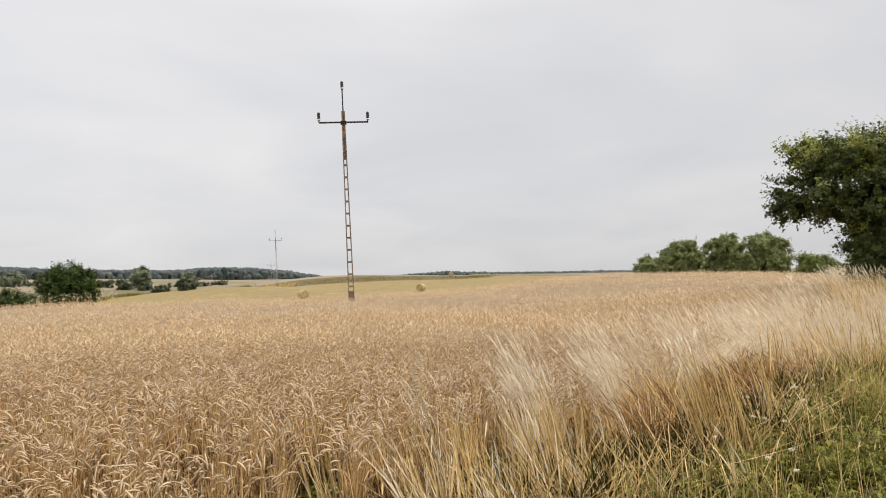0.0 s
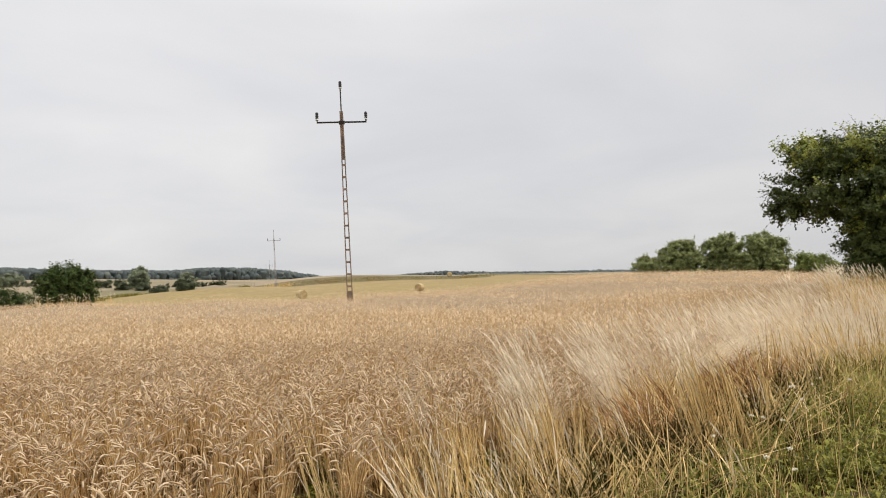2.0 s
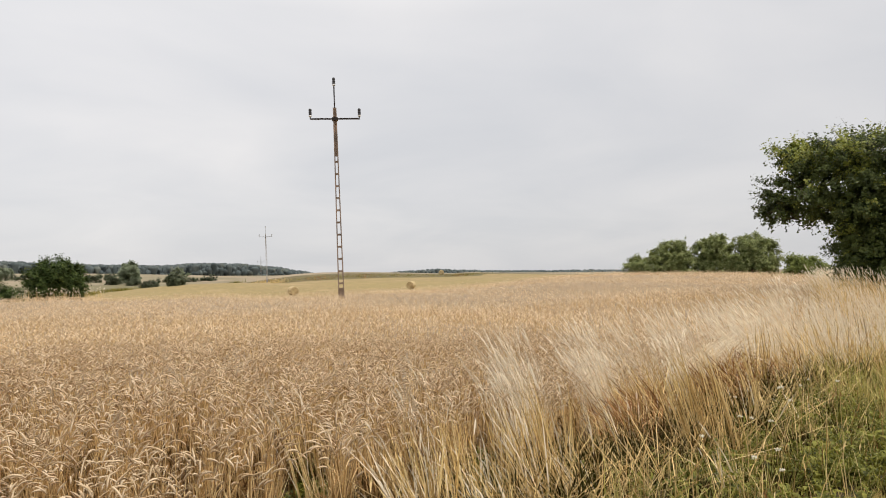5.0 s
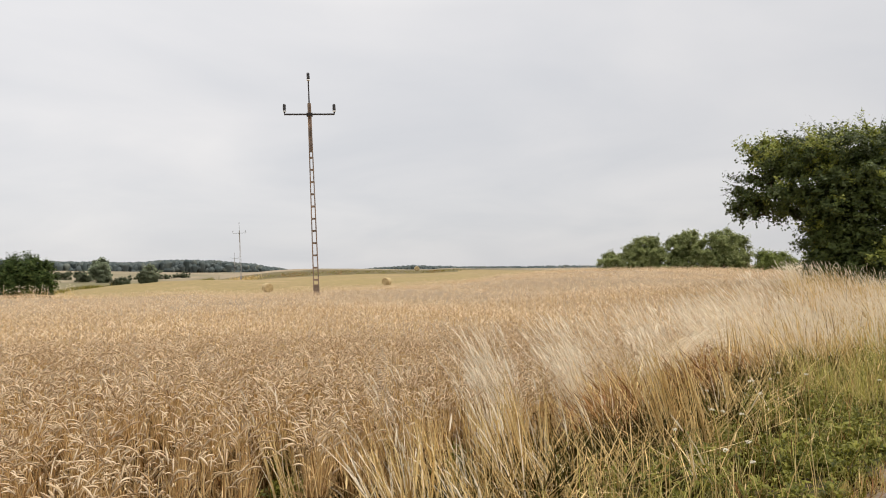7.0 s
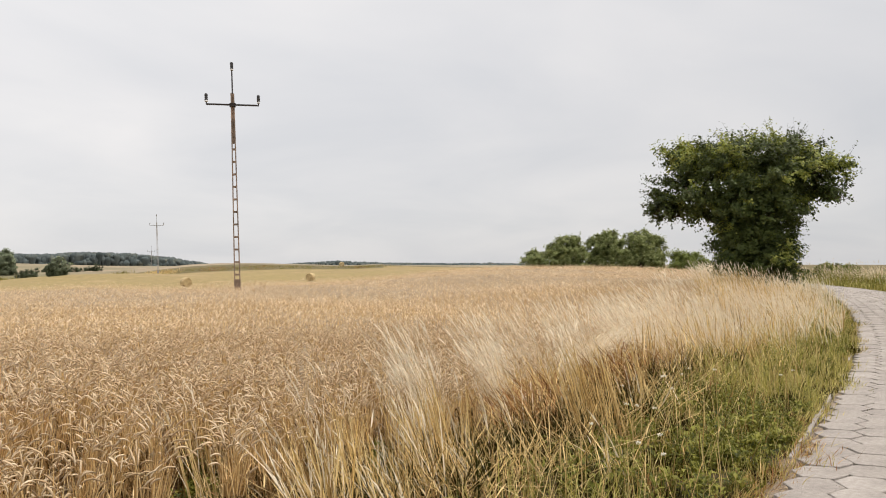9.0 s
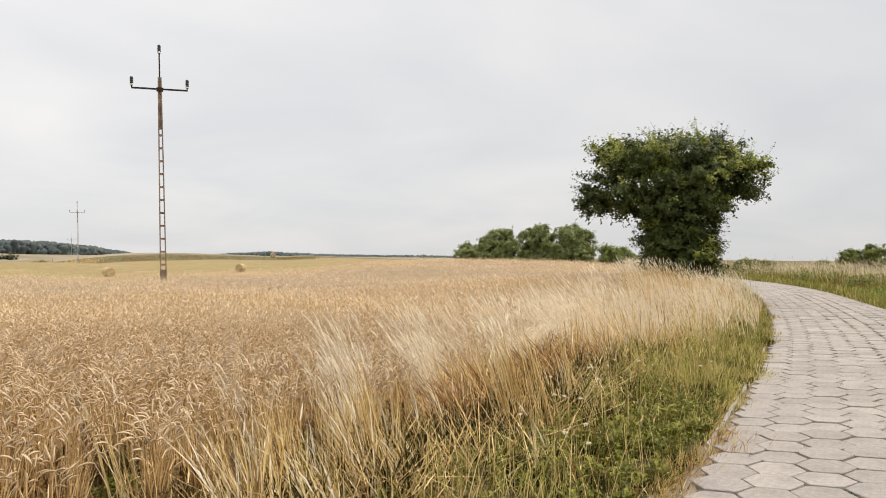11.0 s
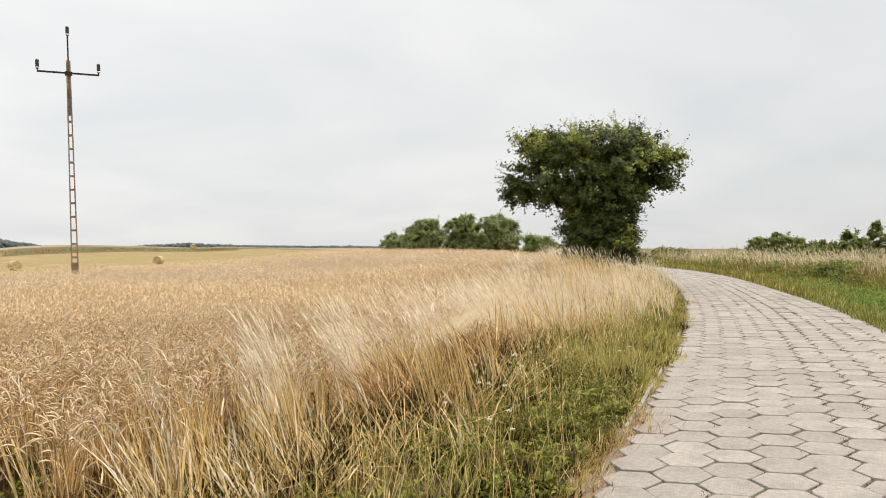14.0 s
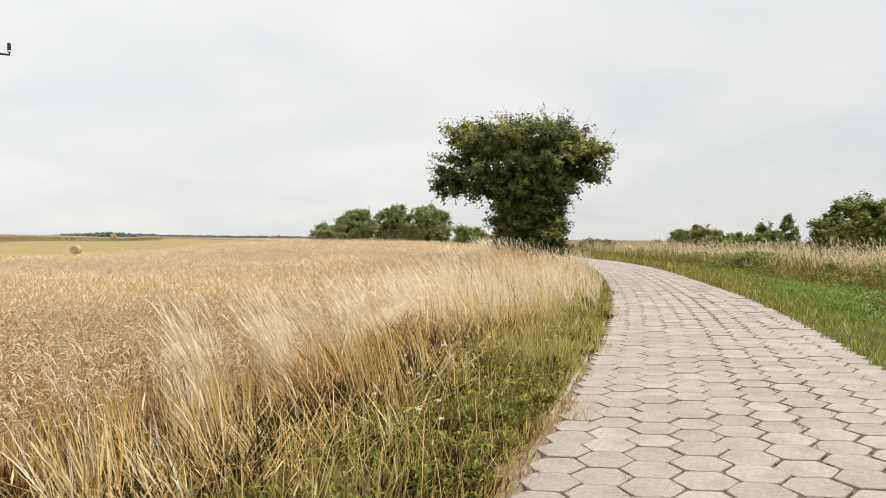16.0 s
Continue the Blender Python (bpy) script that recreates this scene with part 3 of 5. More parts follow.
def build_tall_grass():
    pile = Pile()

    def stalks(b, az, tall, lean, bend, seg, wid, slot=0):
        n = len(b)
        p, side, th = stems(b, az, tall, lean, bend, seg, 1.5)
        turn = rng.uniform(0, math.pi, n)
        sd = np.stack([np.cos(turn), np.sin(turn), np.zeros(n)], -1)
        ribbons(pile, p, sd, np.full((n, seg + 1), wid), slot)
        return p, th

    def plumes(tip, az, th, long, wid):
        m = len(tip)
        q, qs, _ = stems(tip, az, long * rng.uniform(0.7, 1.3, m), th, rng.uniform(0.1, 0.7, m), 2)
        turn = rng.uniform(0, math.pi, m)
        sd = np.stack([np.cos(turn), np.sin(turn), np.zeros(m)], -1)
        ribbons(pile, q, sd, np.array([[0.35, 1.0, 0.0]]) * wid * rng.uniform(0.6, 1.2, (m, 1)), 1)

    # golden stalks in tufts, most bowing away from the road, with cream heads; they thin out into the green
    for n, s0, s1, depth, per, sp, wid, lo, hi, heads in ((1250, 3.0, 8.2, 1.35, 19, 0.055, 0.0095, 0.5, 1.0, 0.25), (1600, 7.8, 13.5, 1.6, 24, 0.075, 0.0105, 0.55, 1.08, 0.25), (3800, 13, 24, 2.2, 26, 0.13, 0.014, 0.6, 1.1, 0.75), (1100, 18.5, 24, 2.6, 26, 0.14, 0.014, 0.95, 1.3, 0.8), (4000, 22, 52, 3.0, 30, 0.3, 0.016, 0.6, 1.1, 0.6)):
        tufts = n // per
        s = rng.uniform(s0, s1, tufts)
        spill = np.abs(rng.normal(0, 0.5, tufts)) * (rng.random(tufts) < 0.38)
        u = belt_foot(s) + spill - depth * (0.45 + 0.55 * smooth(3.5, 6.5, s)) * rng.random(tufts)
        in_gap = view_gap(s, u)
        s, u, spill = s[~in_gap], u[~in_gap], spill[~in_gap]
        tufts, n = len(s), int(n * len(s) / tufts)
        k = rng.integers(0, tufts, n)
        b = on_verge(s[k] + rng.normal(0, sp, n), np.minimum(u[k] + rng.normal(0, sp, n), -2.15))
        az = (WIND + rng.normal(0, 0.8, tufts))[k] + rng.normal(0, 0.5, n)
        lean = np.clip(np.abs(rng.normal(0.29, 0.15, tufts))[k] + rng.normal(0, 0.12, n), 0, 1.1)
        tall = rng.uniform(0.65, 1.15, tufts)[k] * rng.uniform(lo, hi, n) * (1 - 0.35 * (spill[k] > 0.1))
        bend = rng.uniform(0.0, 0.5, n)
        pale = rng.random(n) < 0.28 + 0.42 * smooth(9, 18, s[k])
        p, th = stalks(b[~pale], az[~pale], tall[~pale], lean[~pale], bend[~pale], 3, wid)
        q, tq = stalks(b[pale], az[pale], tall[pale], lean[pale], bend[pale], 3, wid, 1)
        p, th, az = np.concatenate([p, q]), np.concatenate([th, tq]), np.concatenate([az[~pale], az[pale]])
        has = rng.random(n) < heads
        plumes(p[has, -1] - np.array([0, 0, 0.03]), az[has], th[has, -1], 0.13, wid * (1.3 if s0 < 10 else 0.85))
    # brown and near-black blades deep inside the tufts, coloured to stand for shade
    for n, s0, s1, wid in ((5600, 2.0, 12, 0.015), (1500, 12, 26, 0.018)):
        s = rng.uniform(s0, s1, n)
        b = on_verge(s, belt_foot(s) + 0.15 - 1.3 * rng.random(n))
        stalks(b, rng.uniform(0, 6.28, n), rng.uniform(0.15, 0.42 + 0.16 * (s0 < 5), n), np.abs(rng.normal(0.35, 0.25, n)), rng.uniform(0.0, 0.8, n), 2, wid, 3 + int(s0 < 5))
    # fine pale wisps over the wheat's edge, thicker towards the hawthorn
    for n, s0, s1, u0, u1, tufts, sp, wid in ((620, 8.0, 14, -6.0, -4.7, 26, 0.07, 0.008), (1300, 12, 24, -6.2, -4.4, 44, 0.12, 0.012), (1500, 22, 34, -6.2, -3.7, 60, 0.2, 0.012), (2600, 30, 54, -6.0, -3.5, 120, 0.35, 0.018)):
        b, s, u, k = clumped(n, s0, s1, u0, u1, tufts, sp, 1.0)
        tuft_lean, tuft_tall, tuft_az = np.abs(rng.normal(0.50, 0.18, tufts)), rng.uniform(0.8, 1.25, tufts), WIND + rng.normal(0, 0.55, tufts)
        tall = tuft_tall[k] * rng.uniform(0.78, 1.12, n) * (1 + 0.12 * smooth(14, 22, s))
        az = tuft_az[k] + rng.normal(0, 0.35, n)
        p, th = stalks(b, az, tall, np.clip(tuft_lean[k] + rng.normal(0, 0.08, n), 0, 1.0), rng.uniform(0.05, 0.4, n), 2, wid, 1)
        has = rng.random(n) < 0.75
        plumes(p[has, -1] - np.array([0, 0, 0.02]), az[has], th[has, -1], 0.2, wid * 2.2)
    # the tallest wisps stand singly before the wheat
    for s_c, u_c, n, top in ((5.8, -5.0, 60, 1.40), (5.95, -4.95, 36, 1.25), (7.0, -5.6, 60, 1.35), (7.4, -5.0, 66, 1.42), (7.9, -5.2, 36, 1.4), (9.2, -5.3, 60, 1.45), (10.2, -5.2, 70, 1.4), (3.7, -5.35, 8, 1.1), (6.6, -5.4, 16, 1.2), (4.8, -5.3, 8, 1.1), (8.5, -5.4, 40, 1.4), (10.9, -5.4, 70, 1.45), (11.6, -5.0, 70, 1.4), (12.4, -5.2, 70, 1.4), (13.3, -5.1, 70, 1.4), (14.4, -4.8, 70, 1.4)):
        b = on_verge(s_c + rng.normal(0, 0.10, n), u_c + rng.normal(0, 0.10, n))
        az = WIND + rng.normal(0, 0.45, n)
        p, th = stalks(b, az, top * rng.uniform(0.65, 1.0, n), np.abs(rng.normal(0.30, 0.08, n)), rng.uniform(0.05, 0.25, n), 2, 0.006, 1)
        plumes(p[:, -1] - np.array([0, 0, 0.05]), az, th[:, -1], 0.26, 0.010)
    # bundles of long straight stalks standing out into the verge
    for s_c, u_c, n in ((6.3, -3.45, 34), (6.2, -3.6, 34), (6.5, -3.62, 26), (6.4, -3.3, 24), (4.6, -4.0, 26), (4.8, -4.1, 20), (8.0, -3.6, 22), (4.0, -4.3, 30), (3.7, -5.75, 16), (3.45, -5.3, 10)):
        b = on_verge(s_c + rng.normal(0, 0.07, n), u_c + rng.normal(0, 0.07, n))
        az = WIND + rng.normal(0, 0.4, n)
        p, th = stalks(b, az, rng.uniform(0.75, 1.12, n), np.abs(rng.normal(0.22, 0.08, n)), rng.uniform(0.05, 0.25, n), 3, 0.0085)
        plumes(p[::2, -1], az[::2], th[::2, -1], 0.12, 0.008)
    # broken straw crossing at all angles, some lying low
    for n, s0, s1, depth, wid, lo, hi in ((620, 1.0, 8.5, 1.3, 0.0095, 0.25, 1.1), (420, 8, 14, 1.4, 0.011, 0.25, 1.1), (900, 1.0, 11, 1.5, 0.008, 0.9, 1.55), (1300, 11, 24, 1.6, 0.012, 0.5, 1.5)):
        s = rng.uniform(s0, s1, n)
        u = belt_foot(s) + 0.25 - depth * rng.random(n)
        keep = ~view_gap(s, u)
        s, u = s[keep], u[keep]
        n = len(s)
        b = on_verge(s, u, rng.uniform(0.0, 0.3, n) * rng.random(n))
        stalks(b, rng.uniform(0, 6.28, n), rng.uniform(0.3, 0.8, n), rng.uniform(lo, hi, n), rng.uniform(-0.2, 0.4, n), 2, wid)
    # rank grass round the hawthorn's foot
    n = 1900
    turn, far = np.radians(rng.uniform(28.5, 36.0, n)), rng.uniform(20.5, 24.6, n)
    s, u = road_coords(far * np.sin(turn), far * np.cos(turn))
    keep = u < -2.3
    b, n = on_verge(s[keep], u[keep]), int(keep.sum())
    az = WIND + rng.normal(0, 0.9, n)
    p, th = stalks(b, az, rng.uniform(0.8, 1.3, n) * (0.72 + 0.48 * smooth(-2.6, -4.4, u[keep])), np.abs(rng.normal(0.25, 0.15, n)), rng.uniform(0, 0.5, n), 3, 0.013, 0)
    plumes(p[::2, -1], az[::2], th[::2, -1], 0.15, 0.015)
    # flattened straw strewn over the inner verge
    for n, s0, s1, reach, wid in ((220, 4.2, 7.6, 0.7, 0.007), (170, 3.5, 5.3, 0.8, 0.0065), (240, 7.6, 12, 0.6, 0.008)):
        s = rng.uniform(s0, s1, n)
        u = belt_foot(s) + reach * rng.random(n) ** 1.5
        b = on_verge(s, u, rng.uniform(0.02, 0.3, n))
        stalks(b, rng.uniform(0, 6.28, n), rng.uniform(0.25, 0.65, n), rng.uniform(0.5, 1.6, n), rng.uniform(-0.2, 0.4, n), 2, wid)
    # rusty hollows where the grass lies flat, coloured darker for the shade inside
    for s_c, u_c, ds, du, high, n in ((7.1, -4.6, 0.32, 0.18, 0.5, 620), (6.5, -4.3, 0.26, 0.16, 0.36, 360), (7.5, -4.75, 0.25, 0.14, 0.52, 260), (9.3, -4.45, 0.4, 0.2, 0.55, 900), (9.9, -4.7, 0.35, 0.16, 0.62, 700), (8.8, -4.25, 0.3, 0.14, 0.42, 400), (11.0, -4.1, 0.4, 0.12, 0.4, 300)):
        b = on_verge(s_c + rng.normal(0, ds, n), u_c + rng.normal(0, du, n), rng.uniform(0.02, high, n))
        m = n * 7 // 10
        stalks(b[:m], rng.normal(WIND, 1.3, m), rng.uniform(0.2, 0.5, m), rng.uniform(0.5, 1.55, m), rng.uniform(-0.1, 0.6, m), 2, 0.011, 2)
        m = n - m
        stalks(b[:m] + np.array([0.02, 0.02, 0.02]), rng.normal(WIND, 1.3, m), rng.uniform(0.3, 0.7, m), rng.uniform(0.5, 1.5, m), rng.uniform(0.0, 0.5, m), 2, 0.008, 0)
    # the pale swath bowed over one of them
    n = 620
    b = on_verge(9.9 + rng.normal(0, 0.55, n), -5.05 + rng.normal(0, 0.18, n), 0.3)
    az = radians(-35) + rng.normal(0, 0.55, n)
    p, th = stalks(b, az, rng.uniform(0.6, 0.95, n), rng.uniform(0.0, 0.4, n), rng.uniform(0.9, 1.7, n), 4, 0.0095, 1)
    plumes(p[:, -1], az, th[:, -1], 0.16, 0.013)
    ob = new("tall_dry_grass", pile.mesh("tall_dry_grass", [DRY, PLUME, RUSTY, LITTER, UNDER]))
    tagged(ob, "tall dry straw-coloured grass with pale plumes beside the wheat", "grass", kind="stuff")


def build_green_verge():
    pile = Pile()

    def edge_ok(s, u):
        return u < -1.90 - 0.2 * (s > 22) + 0.10 * np.sin(s * 3.1) + 0.08 * np.sin(s * 1.3) - 0.2 * smooth(7.0, 3.5, s) + rng.normal(0, 0.07, len(s))

    # blades: count, stretch, inner reach beyond the belt's foot, height, width, slot (3 is painted shade), blades a
    # tuft
    for n, s0, s1, deep, h0, h1, wid, slot, per in (
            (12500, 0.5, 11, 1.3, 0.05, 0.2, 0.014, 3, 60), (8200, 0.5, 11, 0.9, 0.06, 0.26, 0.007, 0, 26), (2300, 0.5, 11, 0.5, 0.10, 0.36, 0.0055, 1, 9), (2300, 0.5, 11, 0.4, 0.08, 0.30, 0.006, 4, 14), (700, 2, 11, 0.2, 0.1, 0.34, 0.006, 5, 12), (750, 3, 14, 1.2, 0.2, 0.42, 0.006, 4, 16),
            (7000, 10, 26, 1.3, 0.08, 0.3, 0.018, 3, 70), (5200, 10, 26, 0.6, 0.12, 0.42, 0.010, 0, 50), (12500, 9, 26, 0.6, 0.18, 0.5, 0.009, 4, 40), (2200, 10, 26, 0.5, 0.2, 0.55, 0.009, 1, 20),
            (3600, 26, 60, 0.8, 0.2, 0.55, 0.022, 4, 60), (3600, 26, 60, 0.8, 0.2, 0.5, 0.022, 0, 60), (2600, -9, 0.7, 0.8, 0.1, 0.35, 0.012, 0, 50), (2600, -9, 0.7, 1.0, 0.2, 0.6, 0.010, 1, 30)):
        tufts = n // per
        s = rng.uniform(s0, s1, tufts)
        u = belt_foot(s) - deep + (deep - 1.9 - belt_foot(s)) * rng.random(tufts)
        k = rng.integers(0, tufts, n)
        sp = 0.09 + 0.06 * (s0 > 20)
        s2, u2 = s[k] + rng.normal(0, sp, n), u[k] + rng.normal(0, sp, n)
        tuft_az, tuft_lean, tuft_tall = rng.uniform(0, 6.28, tufts), rng.uniform(0.0, 0.45, tufts), rng.uniform(0.55, 1.45, tufts)
        ok = edge_ok(s2, u2) & ~(view_gap(s2, u2) & (u2 < -3.5))
        s2, u2, k = s2[ok], u2[ok], k[ok]
        n = len(k)
        low = (0.5 + 0.5 * smooth(-1.85, -2.7, u2)) * tuft_tall[k]
        p, side, th = stems(on_verge(s2, u2), tuft_az[k] + rng.normal(0, 0.9, n), rng.uniform(h0, h1, n) * low, np.abs(tuft_lean[k] + rng.normal(0, 0.2, n)), rng.uniform(0.0, 1.1 if slot != 1 else 0.5, n), 2)
        ribbons(pile, p, side, np.full((n, 3), wid), slot)
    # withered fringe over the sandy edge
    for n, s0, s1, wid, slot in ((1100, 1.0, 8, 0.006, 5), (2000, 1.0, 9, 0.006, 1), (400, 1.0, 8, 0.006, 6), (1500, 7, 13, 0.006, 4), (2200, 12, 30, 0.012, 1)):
        s = rng.uniform(s0, s1, n)
        u = -2.0 + 0.10 * np.sin(s * 3.1) + 0.08 * np.sin(s * 1.3) - 0.10 * smooth(6.5, 3.5, s) + rng.normal(0, 0.10, n)
        p, side, th = stems(on_verge(s, u, 0.01), rng.normal(-0.7, 1.3, n), rng.uniform(0.05, 0.2, n), rng.uniform(0.3, 1.4, n), rng.uniform(0.0, 0.8, n), 2)
        ribbons(pile, p, side, np.full((n, 3), wid), slot)
    # dry flowering stalks standing singly above the green
    n = 460
    s = rng.uniform(2.5, 13, n)
    u = belt_foot(s) + (-2.15 - belt_foot(s)) * rng.random(n) ** 1.3
    p, side, th = stems(on_verge(s, u), rng.uniform(0, 6.28, n), rng.uniform(0.3, 0.75, n), np.abs(rng.normal(0.16, 0.18, n)), rng.uniform(0, 0.6, n), 3)
    ribbons(pile, p, side, np.full((n, 4), 0.0048), 6)
    q, qs, _ = stems(p[:, -1], rng.uniform(0, 6.28, n), rng.uniform(0.04, 0.1, n), th[:, -1], np.full(n, 0.3), 2)
    ribbons(pile, q, qs, np.array([[0.005, 0.009, 0.0]]) * rng.uniform(0.6, 1.2, (n, 1)), 6)
    # leafy weeds: stalks set with broad folded leaves, in patches
    for plants, s0, s1, deep, big, high in ((330, 0.8, 11, 0.0, 1.2, 0.34), (170, 2.5, 10, 0.5, 1.1, 0.3), (230, 3.5, 8.5, -0.7, 1.45, 0.26), (620, 10, 20, 0.1, 1.3, 0.42), (500, 19, 34, 0.1, 2.0, 0.45)):
        tufts = max(3, plants // 9)
        s = rng.uniform(s0, s1, tufts)
        u = belt_foot(s) - deep + (deep - 2.05 - belt_foot(s)) * rng.random(tufts)
        k = rng.integers(0, tufts, plants)
        s2, u2 = s[k] + rng.normal(0, 0.13, plants), u[k] + rng.normal(0, 0.13, plants)
        keep = u2 < -2.0
        b, u2, plants = on_verge(s2, u2)[keep], u2[keep], int(keep.sum())
        tall = rng.uniform(0.35, 1.0, plants) * high * (0.4 + 0.6 * smooth(-1.9, -2.9, u2))
        weed_leaves(pile, b, tall, 20, big, 2)
    # rank dark weeds at the wheat's foot
    for s_c, u_c, n, sp, high in ((4.25, -6.4, 34, 0.13, 0.46), (4.0, -6.15, 16, 0.1, 0.3), (5.4, -5.4, 26, 0.14, 0.40), (5.0, -5.1, 16, 0.12, 0.34), (6.2, -4.6, 18, 0.14, 0.34), (3.2, -5.2, 16, 0.12, 0.35)):
        weed_leaves(pile, on_verge(s_c + rng.normal(0, sp, n), u_c + rng.normal(0, sp, n)), rng.uniform(0.4, 1.0, n) * high, 24, 1.3, 2)
    ob = new("green_verge", pile.mesh("green_verge", [GREEN, OLIVE, WEED, UNDER, SUNGRASS, RUSTY, DRY]))
    tagged(ob, "green and yellowing grass with low broad-leaved weeds at the road edge", "grass", kind="stuff")


def weed_leaves(pile, b, tall, per, big, slot):
    """Broad leaves folded along the rib, spiralling up short stalks that stand at b."""
    at = np.repeat(b, per, 0)
    n = len(at)
    f = np.tile((np.arange(per) + 0.7) / per, len(b))
    az = np.tile(np.arange(per) * 2.4, len(b)) + rng.normal(0, 0.4, n)
    at = at + np.stack([rng.normal(0, 0.025, n), rng.normal(0, 0.025, n), np.repeat(tall, per) * f], -1)
    long = rng.uniform(0.03, 0.075, n) * big * (1.25 - 0.6 * f)
    p, side, th = stems(at, az, long, rng.uniform(0.4, 1.2, n), rng.uniform(0.3, 1.1, n), 2)
    half = (long * rng.uniform(0.16, 0.28, n))[:, None]
    mid = p[:, 1]
    lift = np.array([0, 0, 1.0]) * half * 0.5
    v = np.stack([p[:, 0], mid - side * half + lift, p[:, 2], mid + side * half + lift, mid], 1)
    i = np.arange(n)[:, None] * 5
    pile.add(v, tris=np.concatenate([i + np.array([t]) for t in ((0, 1, 4), (1, 2, 4), (0, 4, 3), (4, 2, 3))]), slot=slot)


def build_meadow():
    pile = Pile()
    for n, s0, s1, wid, h in ((17000, 8, 17, 0.011, 0.11), (15000, 16, 34, 0.017, 0.13), (6000, 33, 60, 0.03, 0.16), (2500, -9, 8.2, 0.02, 0.12)):
        s = rng.uniform(s0, s1, n)
        u = 1.30 + 0.06 * np.sin(s * 5.3) + (bank_inner(s) + 1.0 - 1.30) * rng.random(n)
        x, y, _ = road_at(s, u)
        b = np.stack([x, y, ground_z(x, y)], -1)
        rough = smooth(3.0 + 0.4 * np.sin(s * 1.1), 1.6, u) + 0.5 * smooth(-1.2, 0.4, u - bank_inner(s)) + smooth(21, 28, s)
        tall = h * rng.uniform(0.5, 1.4, n) * (1 + 0.8 * rough * rng.random(n))
        p, side, th = stems(b, rng.uniform(0, 6.28, n), tall, rng.uniform(0, 0.4, n), rng.uniform(0.2, 1.1, n), 2)
        sel = rng.random(n) < rough * 0.8
        ribbons(pile, p[~sel], side[~sel], np.full(((~sel).sum(), 3), wid), 0)
        fine = sel & (rng.random(n) < 0.2)
        sel &= ~fine
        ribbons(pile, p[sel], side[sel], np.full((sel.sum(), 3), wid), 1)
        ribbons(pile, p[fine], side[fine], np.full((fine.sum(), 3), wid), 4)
    n = 9000
    s, u = rng.uniform(7, 36, 130), rng.random(130)
    k = rng.integers(0, 130, n)
    x, y, _ = road_at(s[k] + rng.normal(0, 0.22, n), 2.3 + u[k] * (bank_inner(s[k]) - 2.0) + rng.normal(0, 0.18, n))
    b = np.stack([x, y, ground_z(x, y) + rng.uniform(0.0, 0.2, n)], -1)
    p, side, th = stems(b, rng.uniform(0, 6.28, n), rng.uniform(0.05, 0.12, n), rng.uniform(0.4, 1.3, n), rng.uniform(0.2, 1.0, n), 2)
    ribbons(pile, p, side, np.array([[0.012, 0.04, 0.0]]) * rng.uniform(0.6, 1.2, (n, 1)), 2)
    for s_c, u_c, n, sp in ((19.0, 4.3, 22, 0.35), (17.5, 4.0, 16, 0.3), (16.2, 3.6, 14, 0.3), (21, 4.8, 14, 0.35), (14.5, 3.2, 10, 0.25)):
        x, y, _ = road_at(s_c + rng.normal(0, sp, n), u_c + rng.normal(0, sp, n))
        weed_leaves(pile, np.stack([x, y, ground_z(x, y)], -1), rng.uniform(0.08, 0.22, n), 16, 2.2, 3)
    ob = new("meadow_grass", pile.mesh("meadow_grass", [MEADOW, BANKGREEN, MEADOW, BUSHLEAF, SUNGRASS]))
    tagged(ob, "short bright green meadow grass with yellowing fringe by the road", "grass", kind="stuff")


